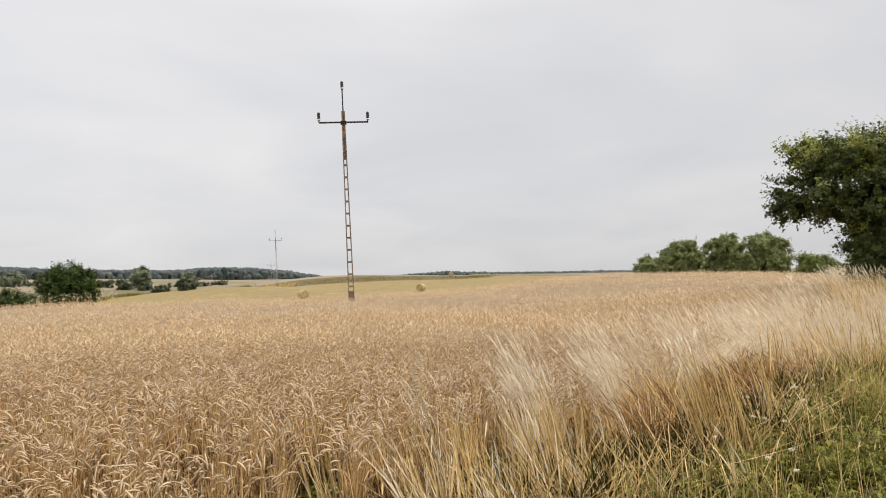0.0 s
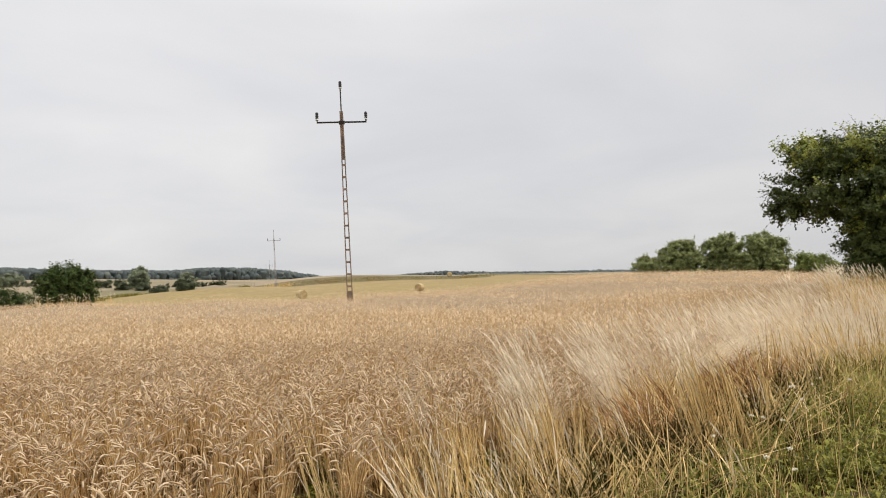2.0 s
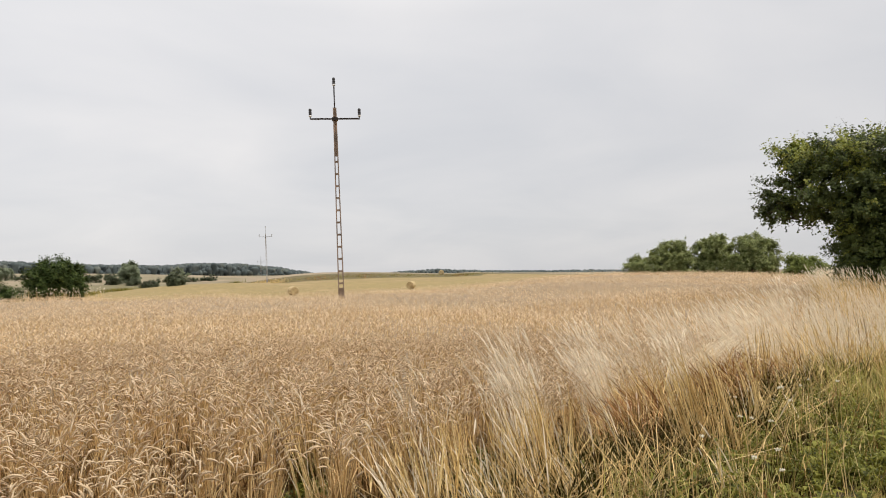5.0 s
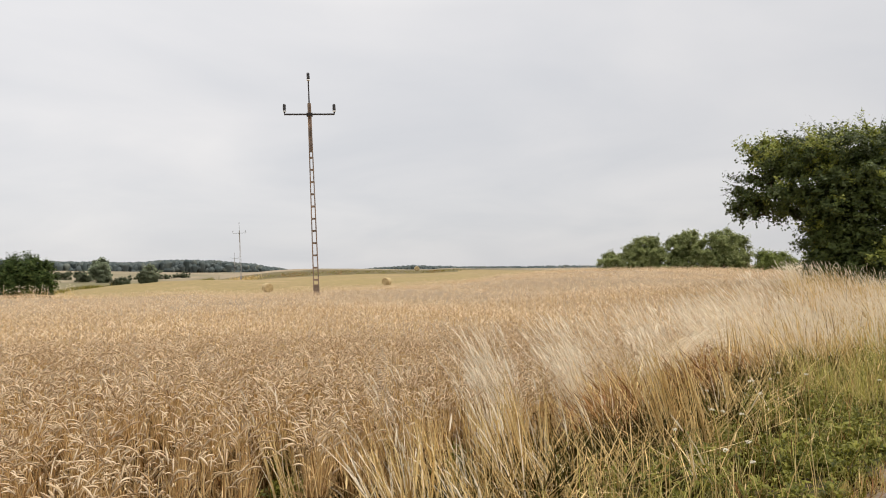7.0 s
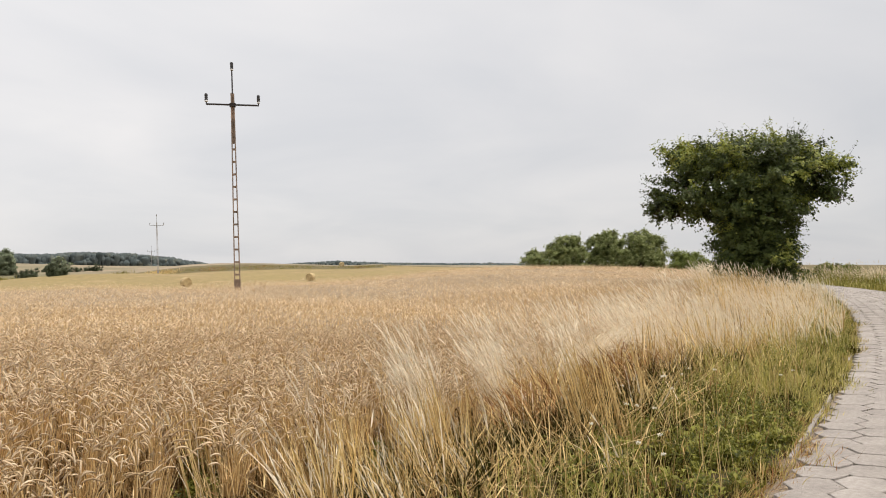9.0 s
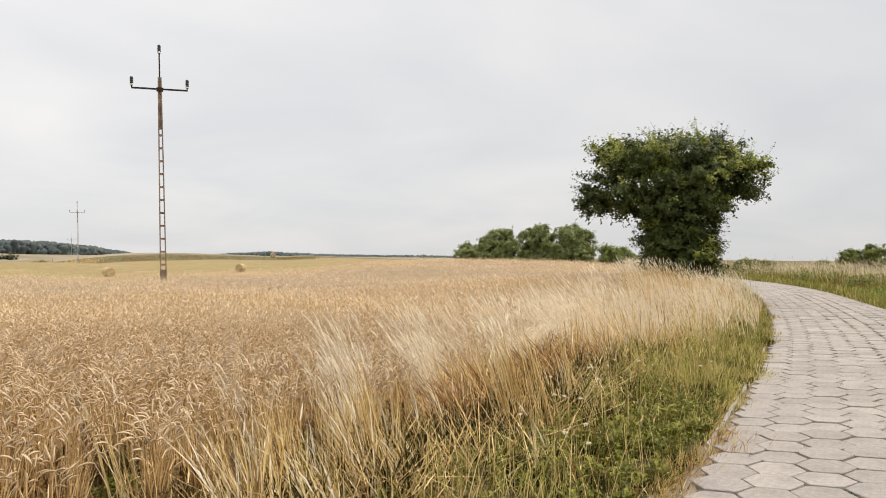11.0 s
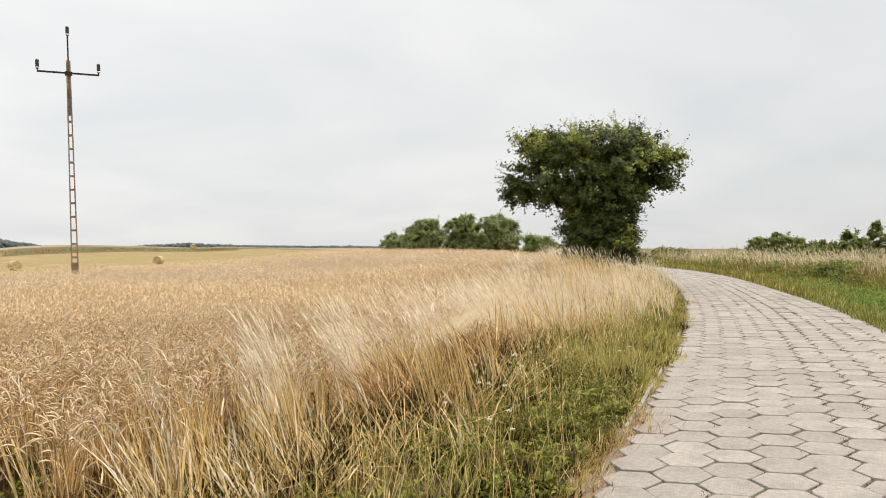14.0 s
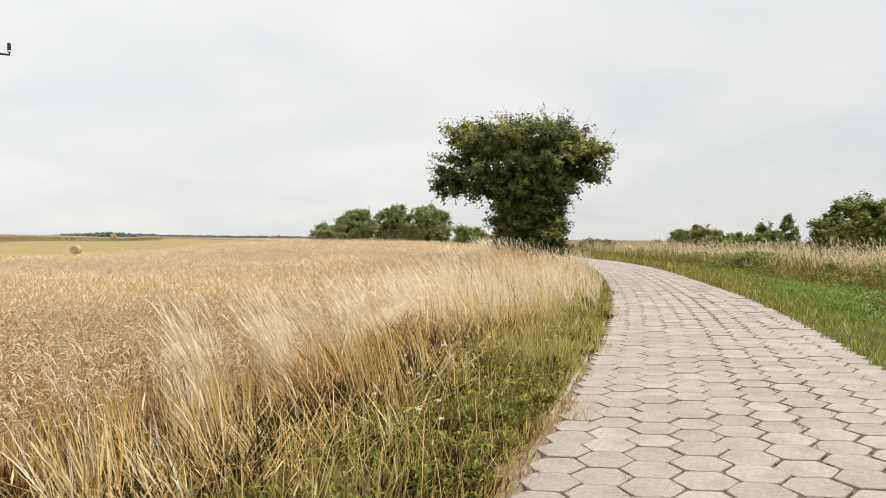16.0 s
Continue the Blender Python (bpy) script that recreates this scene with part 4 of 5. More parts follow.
def build_grass_bank():
    pile = Pile()
    for n, s0, s1, wid, depth in ((19000, 8, 30, 0.013, 7.0), (15000, 28, 62, 0.026, 14.0)):
        s = rng.uniform(s0, s1, n)
        d = depth * rng.random(n) ** 1.7
        u = bank_inner(s) + 0.5 * np.sin(s * 0.8) + d
        x, y, _ = road_at(s, u)
        b = np.stack([x, y, ground_z(x, y)], -1)
        patch = 0.5 + 0.5 * np.sin(s * 0.55 + 1.0) * np.sin(u * 0.9)
        tall = (0.35 + (0.8 + 0.3 * np.sin(s * 0.9) * np.sin(s * 0.37 + 1) + 0.2 * np.sin(s * 2.3 + 3 * np.sin(u))) * smooth(0.0, 2.4, d) + 0.25 * smooth(2, 6, d)) * rng.uniform(0.5, 1.05, n)
        p, side, th = stems(b, WIND + rng.normal(0, 1.0, n), tall, np.abs(rng.normal(0.22, 0.18, n)), rng.uniform(0.2, 1.0, n), 2)
        green = rng.random(n) < np.clip(1.05 - 0.1 * d + 0.1 * patch, 0.4, 0.99)
        for sel, slot in ((green, 0), (~green, 1)):
            ribbons(pile, p[sel], side[sel], np.full((sel.sum(), 3), wid), slot)
        top = (~green & (rng.random(n) < 0.5) & (d > 1.2)) | (rng.random(n) < 0.25 * smooth(1.4, 2.8, d)) | (rng.random(n) < 0.8 * smooth(2.2, 4.0, d))
        m = top.sum()
        q, qs, _ = stems(p[top, -1], WIND + rng.normal(0, 0.8, m), rng.uniform(0.16, 0.34, m), th[top, -1], np.full(m, 0.4), 2)
        ribbons(pile, q, qs, np.array([[0.6, 1.3, 0.0]]) * wid * rng.uniform(0.6, 1.2, (m, 1)), 2)
    # docks and thistles in dark clumps along its foot
    n = 12000
    s = rng.uniform(10, 46, 34)
    k = rng.integers(0, 34, n)
    off = rng.uniform(0.0, 2.0, 34)
    ss = s[k] + rng.normal(0, 0.45, n)
    uu = bank_inner(s)[k] + off[k] + rng.normal(0, 0.25, n)
    x, y, _ = road_at(ss, uu)
    b = np.stack([x, y, ground_z(x, y) + rng.uniform(0.05, 1.0, n) * rng.uniform(0.3, 1.0, 34)[k]], -1)
    p, side, th = stems(b, rng.uniform(0, 6.28, n), rng.uniform(0.08, 0.18, n), rng.uniform(0.3, 1.3, n), rng.uniform(0.2, 1.0, n), 2)
    ribbons(pile, p, side, np.array([[0.02, 0.06, 0.0]]) * rng.uniform(0.6, 1.2, (n, 1)), 3)
    # rusty seed stalks in drifts, and a worn brown place at its foot
    for n, s0, s1, u0, u1, wid, lo, hi, lean in ((900, 12, 46, 0.4, 3.2, 0.02, 0.5, 0.95, 0.2), (700, 18.0, 21.5, -1.0, 0.0, 0.014, 0.08, 0.25, 0.9)):
        clumps = n // 22
        s, u = rng.uniform(s0, s1, clumps), rng.uniform(u0, u1, clumps)
        k = rng.integers(0, clumps, n)
        ss = s[k] + rng.normal(0, 0.3, n)
        x, y, _ = road_at(ss, bank_inner(ss) + u[k] + rng.normal(0, 0.2, n))
        p, side, th = stems(np.stack([x, y, ground_z(x, y)], -1), rng.uniform(0, 6.28, n), rng.uniform(lo, hi, n), np.abs(rng.normal(lean, 0.15, n)), rng.uniform(0, 0.5, n), 2)
        ribbons(pile, p, side, np.full((n, 3), wid), 4)
    ob = new("grass_bank", pile.mesh("grass_bank", [BANKGREEN, BANKTOP, BANKTOP, BUSHLEAF, RUSTY]))
    tagged(ob, "waist-high dry and olive grass bank behind the meadow", "grass", kind="stuff")


build_tall_grass()
build_green_verge()
build_meadow()
build_grass_bank()


# ---- trees and bushes ----
def crown_mesh(name, blobs, sprigs, leaf, mat, leaves_per=14, sprig_len=0.5, droop=0.0, fill=0.45, clump=0.3, each=9):
    """Leafy sprigs gathered in clumps over lumpy masses: blobs are (x, y, z, rx, ry, rz)."""
    blobs = np.array(blobs, float)
    size = (blobs[:, 3] * blobs[:, 4] * blobs[:, 5]) ** (2 / 3)
    clumps = max(12, sprigs // each)
    kb = rng.choice(len(blobs), clumps, p=size / size.sum())
    d = rng.normal(0, 1, (clumps, 3))
    d /= np.linalg.norm(d, axis=1, keepdims=True)
    rad = fill + (1 - fill) * rng.random(clumps) ** 0.45
    at = blobs[kb, :3] + d * blobs[kb, 3:] * (rad * rng.uniform(0.82, 1.06, clumps))[:, None]
    reach = clump * rng.uniform(0.6, 1.4, clumps)
    k = rng.integers(0, clumps, sprigs)
    c = at[k] + rng.normal(0, 0.5, (sprigs, 3)) * reach[k][:, None] * np.array([1, 1, 0.7])
    way = d[k] * 0.9 + rng.normal(0, 0.5, (sprigs, 3)) + np.array([0, 0, 0.35 - droop])
    way /= np.linalg.norm(way, axis=1, keepdims=True)
    length = sprig_len * rng.uniform(0.4, 1.2, sprigs) * np.where(rng.random(sprigs) < 0.09, 1.45, 1.0)
    f = rng.random((sprigs, leaves_per))
    pos = c[:, None] + way[:, None] * (f * length[:, None])[..., None] + rng.normal(0, 0.55 * leaf, (sprigs, leaves_per, 3))
    pos[..., 2] -= droop * sprig_len * f ** 2
    pos = pos.reshape(-1, 3)
    n = len(pos)
    face = np.repeat(d[k] * 0.55, leaves_per, 0) + np.array([0, 0, 0.9]) + rng.normal(0, 0.42, (n, 3))
    a = np.cross(face, rng.normal(0, 1, (n, 3)))
    a /= np.linalg.norm(a, axis=1, keepdims=True) + 1e-9
    b = np.cross(a, face)
    b /= np.linalg.norm(b, axis=1, keepdims=True) + 1e-9
    sz = leaf * rng.uniform(0.6, 1.3, n)[:, None]
    nrm = np.cross(a, b)
    v = np.stack([pos - a * sz * 0.6, pos + b * sz * 0.4 + nrm * sz * 0.12, pos + a * sz * 0.6, pos - b * sz * 0.4 + nrm * sz * 0.12], 1)
    i = np.arange(n)[:, None] * 4
    pile = Pile()
    pile.add(v, tris=np.concatenate([i + np.array([[0, 1, 2]]), i + np.array([[0, 2, 3]])]))
    return pile.mesh(name, [mat])


def trunk_mesh(blobs, thick, fork, twigs=40):
    """A tapered trunk that forks into limbs reaching into the masses of leaves, with bare twigs."""
    pile = Pile()

    def limb(a, b, r0, r1, wob):
        a, b = np.array(a, float), np.array(b, float)
        t = np.linspace(0, 1, 7)[:, None]
        p = a + (b - a) * t + np.sin(t * math.pi) * rng.normal(0, wob, 3)
        ax = (b - a) / (np.linalg.norm(b - a) + 1e-9)
        side = np.cross(ax, [0.3, 0.8, 0.2])
        side /= np.linalg.norm(side)
        tubes(pile, p[None], side[None], (r0 + (r1 - r0) * t[:, 0] ** 0.8)[None], 0, 7)

    f = np.array([0.03, 0.0, fork])
    limb((0, 0, -0.35), f, thick * 1.25, thick, 0.05)
    for bx in blobs:
        far = math.hypot(bx[0], bx[1])
        inner = [o for o in blobs if math.hypot(o[0], o[1]) < far - 0.4 and far > 1.3]
        start = min(inner, key=lambda o: math.dist(o[:3], bx[:3]))[:3] if inner else f
        limb(start, bx[:3], thick * (0.3 if inner else 0.55), thick * 0.06, 0.12)
        for _ in range(max(2, twigs // len(blobs))):
            d = rng.normal(0, 1, 3) + np.array([0, 0, 0.4])
            d /= np.linalg.norm(d)
            end = np.array(bx[:3]) + d * np.array(bx[3:]) * rng.uniform(0.8, 1.03)
            limb(bx[:3], end, thick * 0.07, thick * 0.015, 0.12)
    return pile.mesh("trunk", [BARK], True)


def tree(name, at, blobs, thick, fork, sprigs, leaf, mat, label, category, group="", turn=0.0, twigs=40, **more):
    x, y = at
    root = new(name)
    root.matrix_basis = pose(x, y, float(ground_z(x, y)), 0, 0, turn)
    new_part = new("trunk", trunk_mesh(blobs, thick, fork, twigs))
    new_part.parent = root
    leaves = new("crown", crown_mesh("crown", blobs, sprigs, leaf, mat, **more))
    leaves.parent = root
    return tagged(root, label, category, group)


def hawthorn_crown(blobs, clumps, leaf):
    """Short leafy shoots packed in lumps with gaps between; hanging sprays under the long limb, whips along the top."""
    rng = np.random.default_rng(11)
    blobs = np.array(blobs, float)
    size = (blobs[:, 3] * blobs[:, 4] * blobs[:, 5]) ** (2 / 3)
    kb = rng.choice(len(blobs), clumps, p=size / size.sum())
    d = rng.normal(0, 1, (clumps, 3))
    d /= np.linalg.norm(d, axis=1, keepdims=True)
    rad = 0.25 + 0.77 * rng.random(clumps) ** 0.5
    at = blobs[kb, :3] + d * blobs[kb, 3:] * rad[:, None]
    keep = (at[:, 2] > 0.7) & ~((at[:, 2] < 3.7) & (np.abs(at[:, 0] + 0.3) > 1.75) & (rng.random(clumps) < 0.4))
    at, d = at[keep], d[keep]
    reach = rng.uniform(0.08, 0.22, len(at))
    hang = (at[:, 2] < 3.75) & (np.abs(at[:, 0] + 0.3) > 1.6)
    per, leaves = 12, 10
    k = np.repeat(np.arange(len(at)), per)
    n = len(k)
    c = at[k] + rng.normal(0, 0.6, (n, 3)) * reach[k][:, None] * np.array([1, 1, 0.6])
    way = d[k] * 1.1 + rng.normal(0, 0.4, (n, 3)) + np.array([0, 0, 0.25])
    way[hang[k], 2] -= 0.85
    length = 0.10 + 0.42 * rng.random(n) ** 1.8
    # whips: straight young shoots that stand out of the top and the sides
    tip = np.flatnonzero((rad[keep] > 0.82) & ((at[:, 2] > 4.3) | (np.abs(at[:, 0]) > 1.9)))
    w = rng.choice(tip, 300)
    c = np.concatenate([c, at[w]])
    way = np.concatenate([way, d[w] * np.array([1.0, 1.0, 0.5]) + rng.normal(0, 0.3, (300, 3)) + np.where(hang[w], -0.4, 0.55)[:, None] * np.array([0, 0, 1])])
    length = np.concatenate([length, rng.uniform(0.35, 0.85, 300)])
    k = np.concatenate([k, w])
    way /= np.linalg.norm(way, axis=1, keepdims=True)
    n = len(k)
    f = rng.random((n, leaves)) ** 0.9
    pos = c[:, None] + way[:, None] * (f * length[:, None])[..., None] + rng.normal(0, 0.5 * leaf, (n, leaves, 3))
    pos = pos.reshape(-1, 3)
    m = len(pos)
    face = np.repeat(d[k] * 0.65, leaves, 0) + np.array([0, 0, 0.65]) + rng.normal(0, 0.42, (m, 3))
    a = np.cross(face, rng.normal(0, 1, (m, 3)))
    a /= np.linalg.norm(a, axis=1, keepdims=True) + 1e-9
    b = np.cross(a, face)
    b /= np.linalg.norm(b, axis=1, keepdims=True) + 1e-9
    sz = leaf * rng.uniform(0.6, 1.3, m)[:, None]
    nrm = np.cross(a, b)
    v = np.stack([pos - a * sz * 0.6, pos + b * sz * 0.42 + nrm * sz * 0.14, pos + a * sz * 0.6, pos - b * sz * 0.42 + nrm * sz * 0.14], 1)
    # painted light: the brighter leaf tone goes to the head's top and road side
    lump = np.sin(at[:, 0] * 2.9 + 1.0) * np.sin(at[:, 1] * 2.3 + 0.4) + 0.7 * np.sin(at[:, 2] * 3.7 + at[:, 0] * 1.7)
    lit_clump = rng.random(len(at)) < 0.06 + 0.6 * smooth(3.5, 4.8, at[:, 2]) * smooth(-1.4, 0.6, lump) + 0.3 * smooth(0.2, 1.2, at[:, 0]) * smooth(-0.4, 0.6, lump)
    lit_leaf = np.repeat(lit_clump[k] & (rng.random(n) < 0.85), leaves)
    pile = Pile()
    for pick, slot in ((~lit_leaf, 0), (lit_leaf, 2)):
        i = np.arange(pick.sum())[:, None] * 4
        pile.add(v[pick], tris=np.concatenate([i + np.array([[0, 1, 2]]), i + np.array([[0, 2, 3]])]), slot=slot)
    # the whips' own wood
    p = c[-300:, None] + way[-300:, None] * (np.linspace(-0.2, 1, 4)[None, :] * length[-300:, None])[..., None]
    side = np.cross(way[-300:], [0.2, 0.3, 0.9])
    tubes(pile, p, side / np.linalg.norm(side, axis=1, keepdims=True), np.array([[0.008, 0.006, 0.004, 0.002]]).repeat(300, 0), 1)
    return pile.mesh("crown", [LEAF, BARK, LITLEAF])


# local x runs across the line of sight from the road, y away from it
AZ_T = 32.4
HAWTHORN = [
    # the leafy skirt round the stem
    (-0.35, 0.0, 1.3, 0.95, 1.1, 0.8), (-0.3, 0.1, 2.2, 0.95, 1.1, 1.2), (-0.8, 0, 1.25, 0.45, 0.8, 0.6), (-0.9, 0, 1.8, 0.5, 0.8, 0.8), (-0.4, -0.3, 1.8, 0.95, 0.8, 1.2),
    (0.2, 0, 1.5, 0.75, 1.0, 1.0), (0.25, 0, 2.5, 0.8, 1.0, 1.1), (0.25, -0.5, 1.2, 0.6, 0.7, 0.65), (-0.95, 0, 2.4, 0.5, 0.8, 0.7), (0.6, -0.2, 1.6, 0.45, 0.6, 0.7),
    # the spreading head
    (-0.3, -0.4, 3.4, 1.2, 1.0, 0.9), (0.0, 0, 3.2, 1.35, 1.4, 0.8), (-0.9, 0.2, 4.1, 1.4, 1.5, 0.9), (-0.5, 0, 4.75, 1.25, 1.5, 0.62), (0.5, -0.1, 4.3, 1.45, 1.5, 0.95), (0.65, 0.2, 4.8, 1.0, 1.3, 0.58),
    (-1.2, 0, 4.85, 0.9, 1.2, 0.5), (-2.4, 0.0, 3.9, 1.0, 1.2, 0.62), (-1.9, 0.3, 4.7, 0.9, 1.2, 0.55), (-2.5, 0.2, 4.9, 0.6, 0.9, 0.38), (-2.55, 0, 5.1, 0.3, 0.5, 0.2),
    # the long limb that hangs over the field
    (-1.9, 0, 3.35, 0.7, 0.9, 0.4), (-2.7, 0, 3.35, 0.7, 0.8, 0.3), (-3.0, 0, 3.2, 0.42, 0.5, 0.2), (-3.3, 0, 3.05, 0.22, 0.3, 0.12), (-2.4, 0, 2.95, 0.35, 0.5, 0.16), (-1.7, 0, 3.05, 0.4, 0.6, 0.25),
    # the road side
    (1.45, 0.0, 4.15, 0.85, 1.1, 0.66), (1.5, 0.3, 3.65, 0.8, 1.0, 0.42), (2.0, 0.1, 3.45, 0.42, 0.6, 0.2), (2.15, 0, 3.3, 0.25, 0.4, 0.14), (2.05, 0, 4.4, 0.35, 0.45, 0.15), (2.45, 0.0, 4.38, 0.16, 0.3, 0.1)]
hx, hy = polar(AZ_T, 25)
hawthorn = new("hawthorn_tree")
hawthorn.matrix_basis = pose(hx, hy, float(ground_z(hx, hy)) + 0.12, 0, 0, -AZ_T)
new("trunk", trunk_mesh(HAWTHORN, 0.16, 1.6, 240)).parent = hawthorn
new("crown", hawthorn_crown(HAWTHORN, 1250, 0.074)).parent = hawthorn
tagged(hawthorn, "spreading dark green hawthorn tree leafy to the ground beside the road", "tree")


for az, dist, blobs, sp, lab in (
        (15.7, 88, [(0, 0, 1.6, 1.3, 1.4, 1.6), (0.4, 0, 2.2, 0.9, 1.0, 1.0)], 600, "small rounded willow behind the wheat"),
        (18.2, 84, [(-0.7, 0, 2.3, 1.6, 1.7, 1.8), (0.4, 0, 3.0, 1.7, 1.9, 1.8), (0.9, 0, 2.0, 1.5, 1.7, 1.6)], 1600, "rounded bushy willow behind the wheat"),
        (21.1, 88, [(-0.6, 0, 3.3, 1.5, 1.5, 1.8), (0.55, 0, 3.9, 1.4, 1.5, 1.7), (0.0, 0, 1.8, 1.8, 1.6, 1.7)], 1500, "tall rounded willow behind the wheat"),
        (23.9, 82, [(-1.2, 0, 2.9, 1.5, 1.7, 1.9), (0.2, 0, 3.6, 1.5, 1.7, 1.7), (1.2, 0, 3.0, 1.35, 1.7, 1.7), (0.0, 0, 1.7, 2.35, 2.0, 1.6)], 1900, "broad rounded willow behind the wheat")):
    tree("willow", polar(az, dist), blobs, 0.22, 1.2, int(sp * 1.7), 0.16, WILLOW, lab, "tree", "willows behind the wheat", turn=-az, leaves_per=15, sprig_len=0.38, droop=0.25, clump=0.3, each=8, fill=0.7)

tree("shrub", polar(27.2, 70), [(-0.5, 0, 1.4, 0.9, 1.0, 1.0), (0.6, 0, 1.3, 1.0, 1.0, 0.9)], 0.08, 0.4, 1000, 0.15, LIMELEAF, "light green rounded shrub beyond the wheat", "shrub", turn=-27.2)
tree("bush", polar(-27.35, 58), [(-0.95, 0, 1.75, 0.95, 1.2, 1.3), (0.1, 0, 2.05, 1.2, 1.4, 1.25), (1.0, 0, 1.75, 0.85, 1.1, 1.35), (0.0, 0, 1.1, 1.8, 1.5, 1.1)], 0.1, 0.4, 2900, 0.135, DARKLEAF, "dark green bush at the edge of the wheat", "bush", turn=27, leaves_per=10, sprig_len=0.36)
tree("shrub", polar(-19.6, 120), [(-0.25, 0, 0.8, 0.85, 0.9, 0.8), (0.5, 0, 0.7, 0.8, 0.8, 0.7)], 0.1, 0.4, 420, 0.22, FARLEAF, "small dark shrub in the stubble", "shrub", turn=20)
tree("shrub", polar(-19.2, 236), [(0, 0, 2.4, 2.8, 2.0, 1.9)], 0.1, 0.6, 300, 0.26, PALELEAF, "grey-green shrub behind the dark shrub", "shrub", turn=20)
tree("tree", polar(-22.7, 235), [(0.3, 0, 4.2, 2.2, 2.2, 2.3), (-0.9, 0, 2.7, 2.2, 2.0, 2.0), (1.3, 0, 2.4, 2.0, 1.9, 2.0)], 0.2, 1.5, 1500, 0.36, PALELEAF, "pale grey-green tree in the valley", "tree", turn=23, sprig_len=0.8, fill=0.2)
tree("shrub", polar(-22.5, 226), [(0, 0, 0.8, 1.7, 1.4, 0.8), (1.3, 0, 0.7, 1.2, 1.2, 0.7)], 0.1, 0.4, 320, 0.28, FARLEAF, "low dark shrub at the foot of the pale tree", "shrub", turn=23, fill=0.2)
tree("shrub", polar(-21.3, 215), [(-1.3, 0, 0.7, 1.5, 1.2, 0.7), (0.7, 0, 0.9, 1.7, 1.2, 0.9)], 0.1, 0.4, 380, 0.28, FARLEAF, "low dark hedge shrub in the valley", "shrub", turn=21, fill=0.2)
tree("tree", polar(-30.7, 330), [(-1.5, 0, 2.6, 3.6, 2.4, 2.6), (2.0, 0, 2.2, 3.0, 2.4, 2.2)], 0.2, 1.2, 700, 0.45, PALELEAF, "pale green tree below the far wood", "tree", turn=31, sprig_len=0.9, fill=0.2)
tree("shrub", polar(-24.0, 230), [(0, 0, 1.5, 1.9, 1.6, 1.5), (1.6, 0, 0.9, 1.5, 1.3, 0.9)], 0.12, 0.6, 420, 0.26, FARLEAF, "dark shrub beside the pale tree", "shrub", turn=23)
tree("hedge", polar(-31.0, 64), [(-2.2, 0, 0.5, 1.5, 1.0, 0.6), (-0.3, 0, 0.6, 1.5, 1.0, 0.65), (1.2, 0, 0.4, 0.9, 0.9, 0.5)], 0.06, 0.2, 1000, 0.13, DARKLEAF, "low olive hedge at the edge of the wheat", "hedge", turn=31)

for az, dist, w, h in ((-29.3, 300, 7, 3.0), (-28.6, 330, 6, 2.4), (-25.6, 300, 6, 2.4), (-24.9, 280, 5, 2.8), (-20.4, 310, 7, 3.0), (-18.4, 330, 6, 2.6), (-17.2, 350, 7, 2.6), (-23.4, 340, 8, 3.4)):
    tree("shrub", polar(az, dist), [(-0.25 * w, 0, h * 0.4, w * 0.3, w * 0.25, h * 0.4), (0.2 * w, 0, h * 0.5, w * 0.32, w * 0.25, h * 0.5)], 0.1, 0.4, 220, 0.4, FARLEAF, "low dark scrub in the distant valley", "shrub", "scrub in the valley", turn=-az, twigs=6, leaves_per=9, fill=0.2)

for az, dist, w, h, mat, lab in (
        (36.6, 110, 2.6, 1.7, BUSHLEAF, "low dark shrub far beyond the road"), (37.9, 115, 1.9, 1.5, BUSHLEAF, "low dark shrub far beyond the road"),
        (41.4, 120, 2.4, 1.4, BUSHLEAF, "low dark shrub far beyond the road"), (43.1, 100, 2.2, 3.0, BUSHLEAF, "dark rounded bush behind the grass bank"),
        (44.5, 98, 2.8, 3.7, BUSHLEAF, "tall rounded bush behind the grass bank"), (45.7, 100, 1.9, 3.0, BUSHLEAF, "dark rounded bush behind the grass bank"),
        (47.0, 80, 3.2, 2.4, LIMELEAF, "light green spreading bush behind the grass bank"), (49.0, 75, 2.4, 3.1, BUSHLEAF, "rounded dark bush behind the grass bank")):
    r, h = w / 2, h * 1.06
    tree("shrub", polar(az, dist), [(-0.35 * r, 0, h * 0.45, r * 0.9, r * 0.9, h * 0.42), (0.4 * r, 0, h * 0.5, r * 0.8, r * 0.8, h * 0.45), (0, 0, h * 0.66, r * 0.6, r * 0.6, h * 0.3), (0, 0, h * 0.28, r * 1.05, r, h * 0.28)],
         0.09, 0.5, 1200, 0.19, mat, lab, "shrub", "shrubs beyond the road", turn=-az, fill=0.5, leaves_per=10, sprig_len=0.3, clump=0.25)
tree("young_tree", polar(50.6, 62), [(0, 0, 1.2, 0.85, 0.75, 0.9), (0.05, 0, 1.9, 0.68, 0.6, 0.85), (0, 0, 2.7, 0.46, 0.4, 0.7), (0, 0, 3.25, 0.22, 0.22, 0.45)], 0.06, 0.6, 1000, 0.10, BUSHLEAF, "slender pointed young tree behind the grass bank", "tree", turn=-50, sprig_len=0.2, clump=0.14)
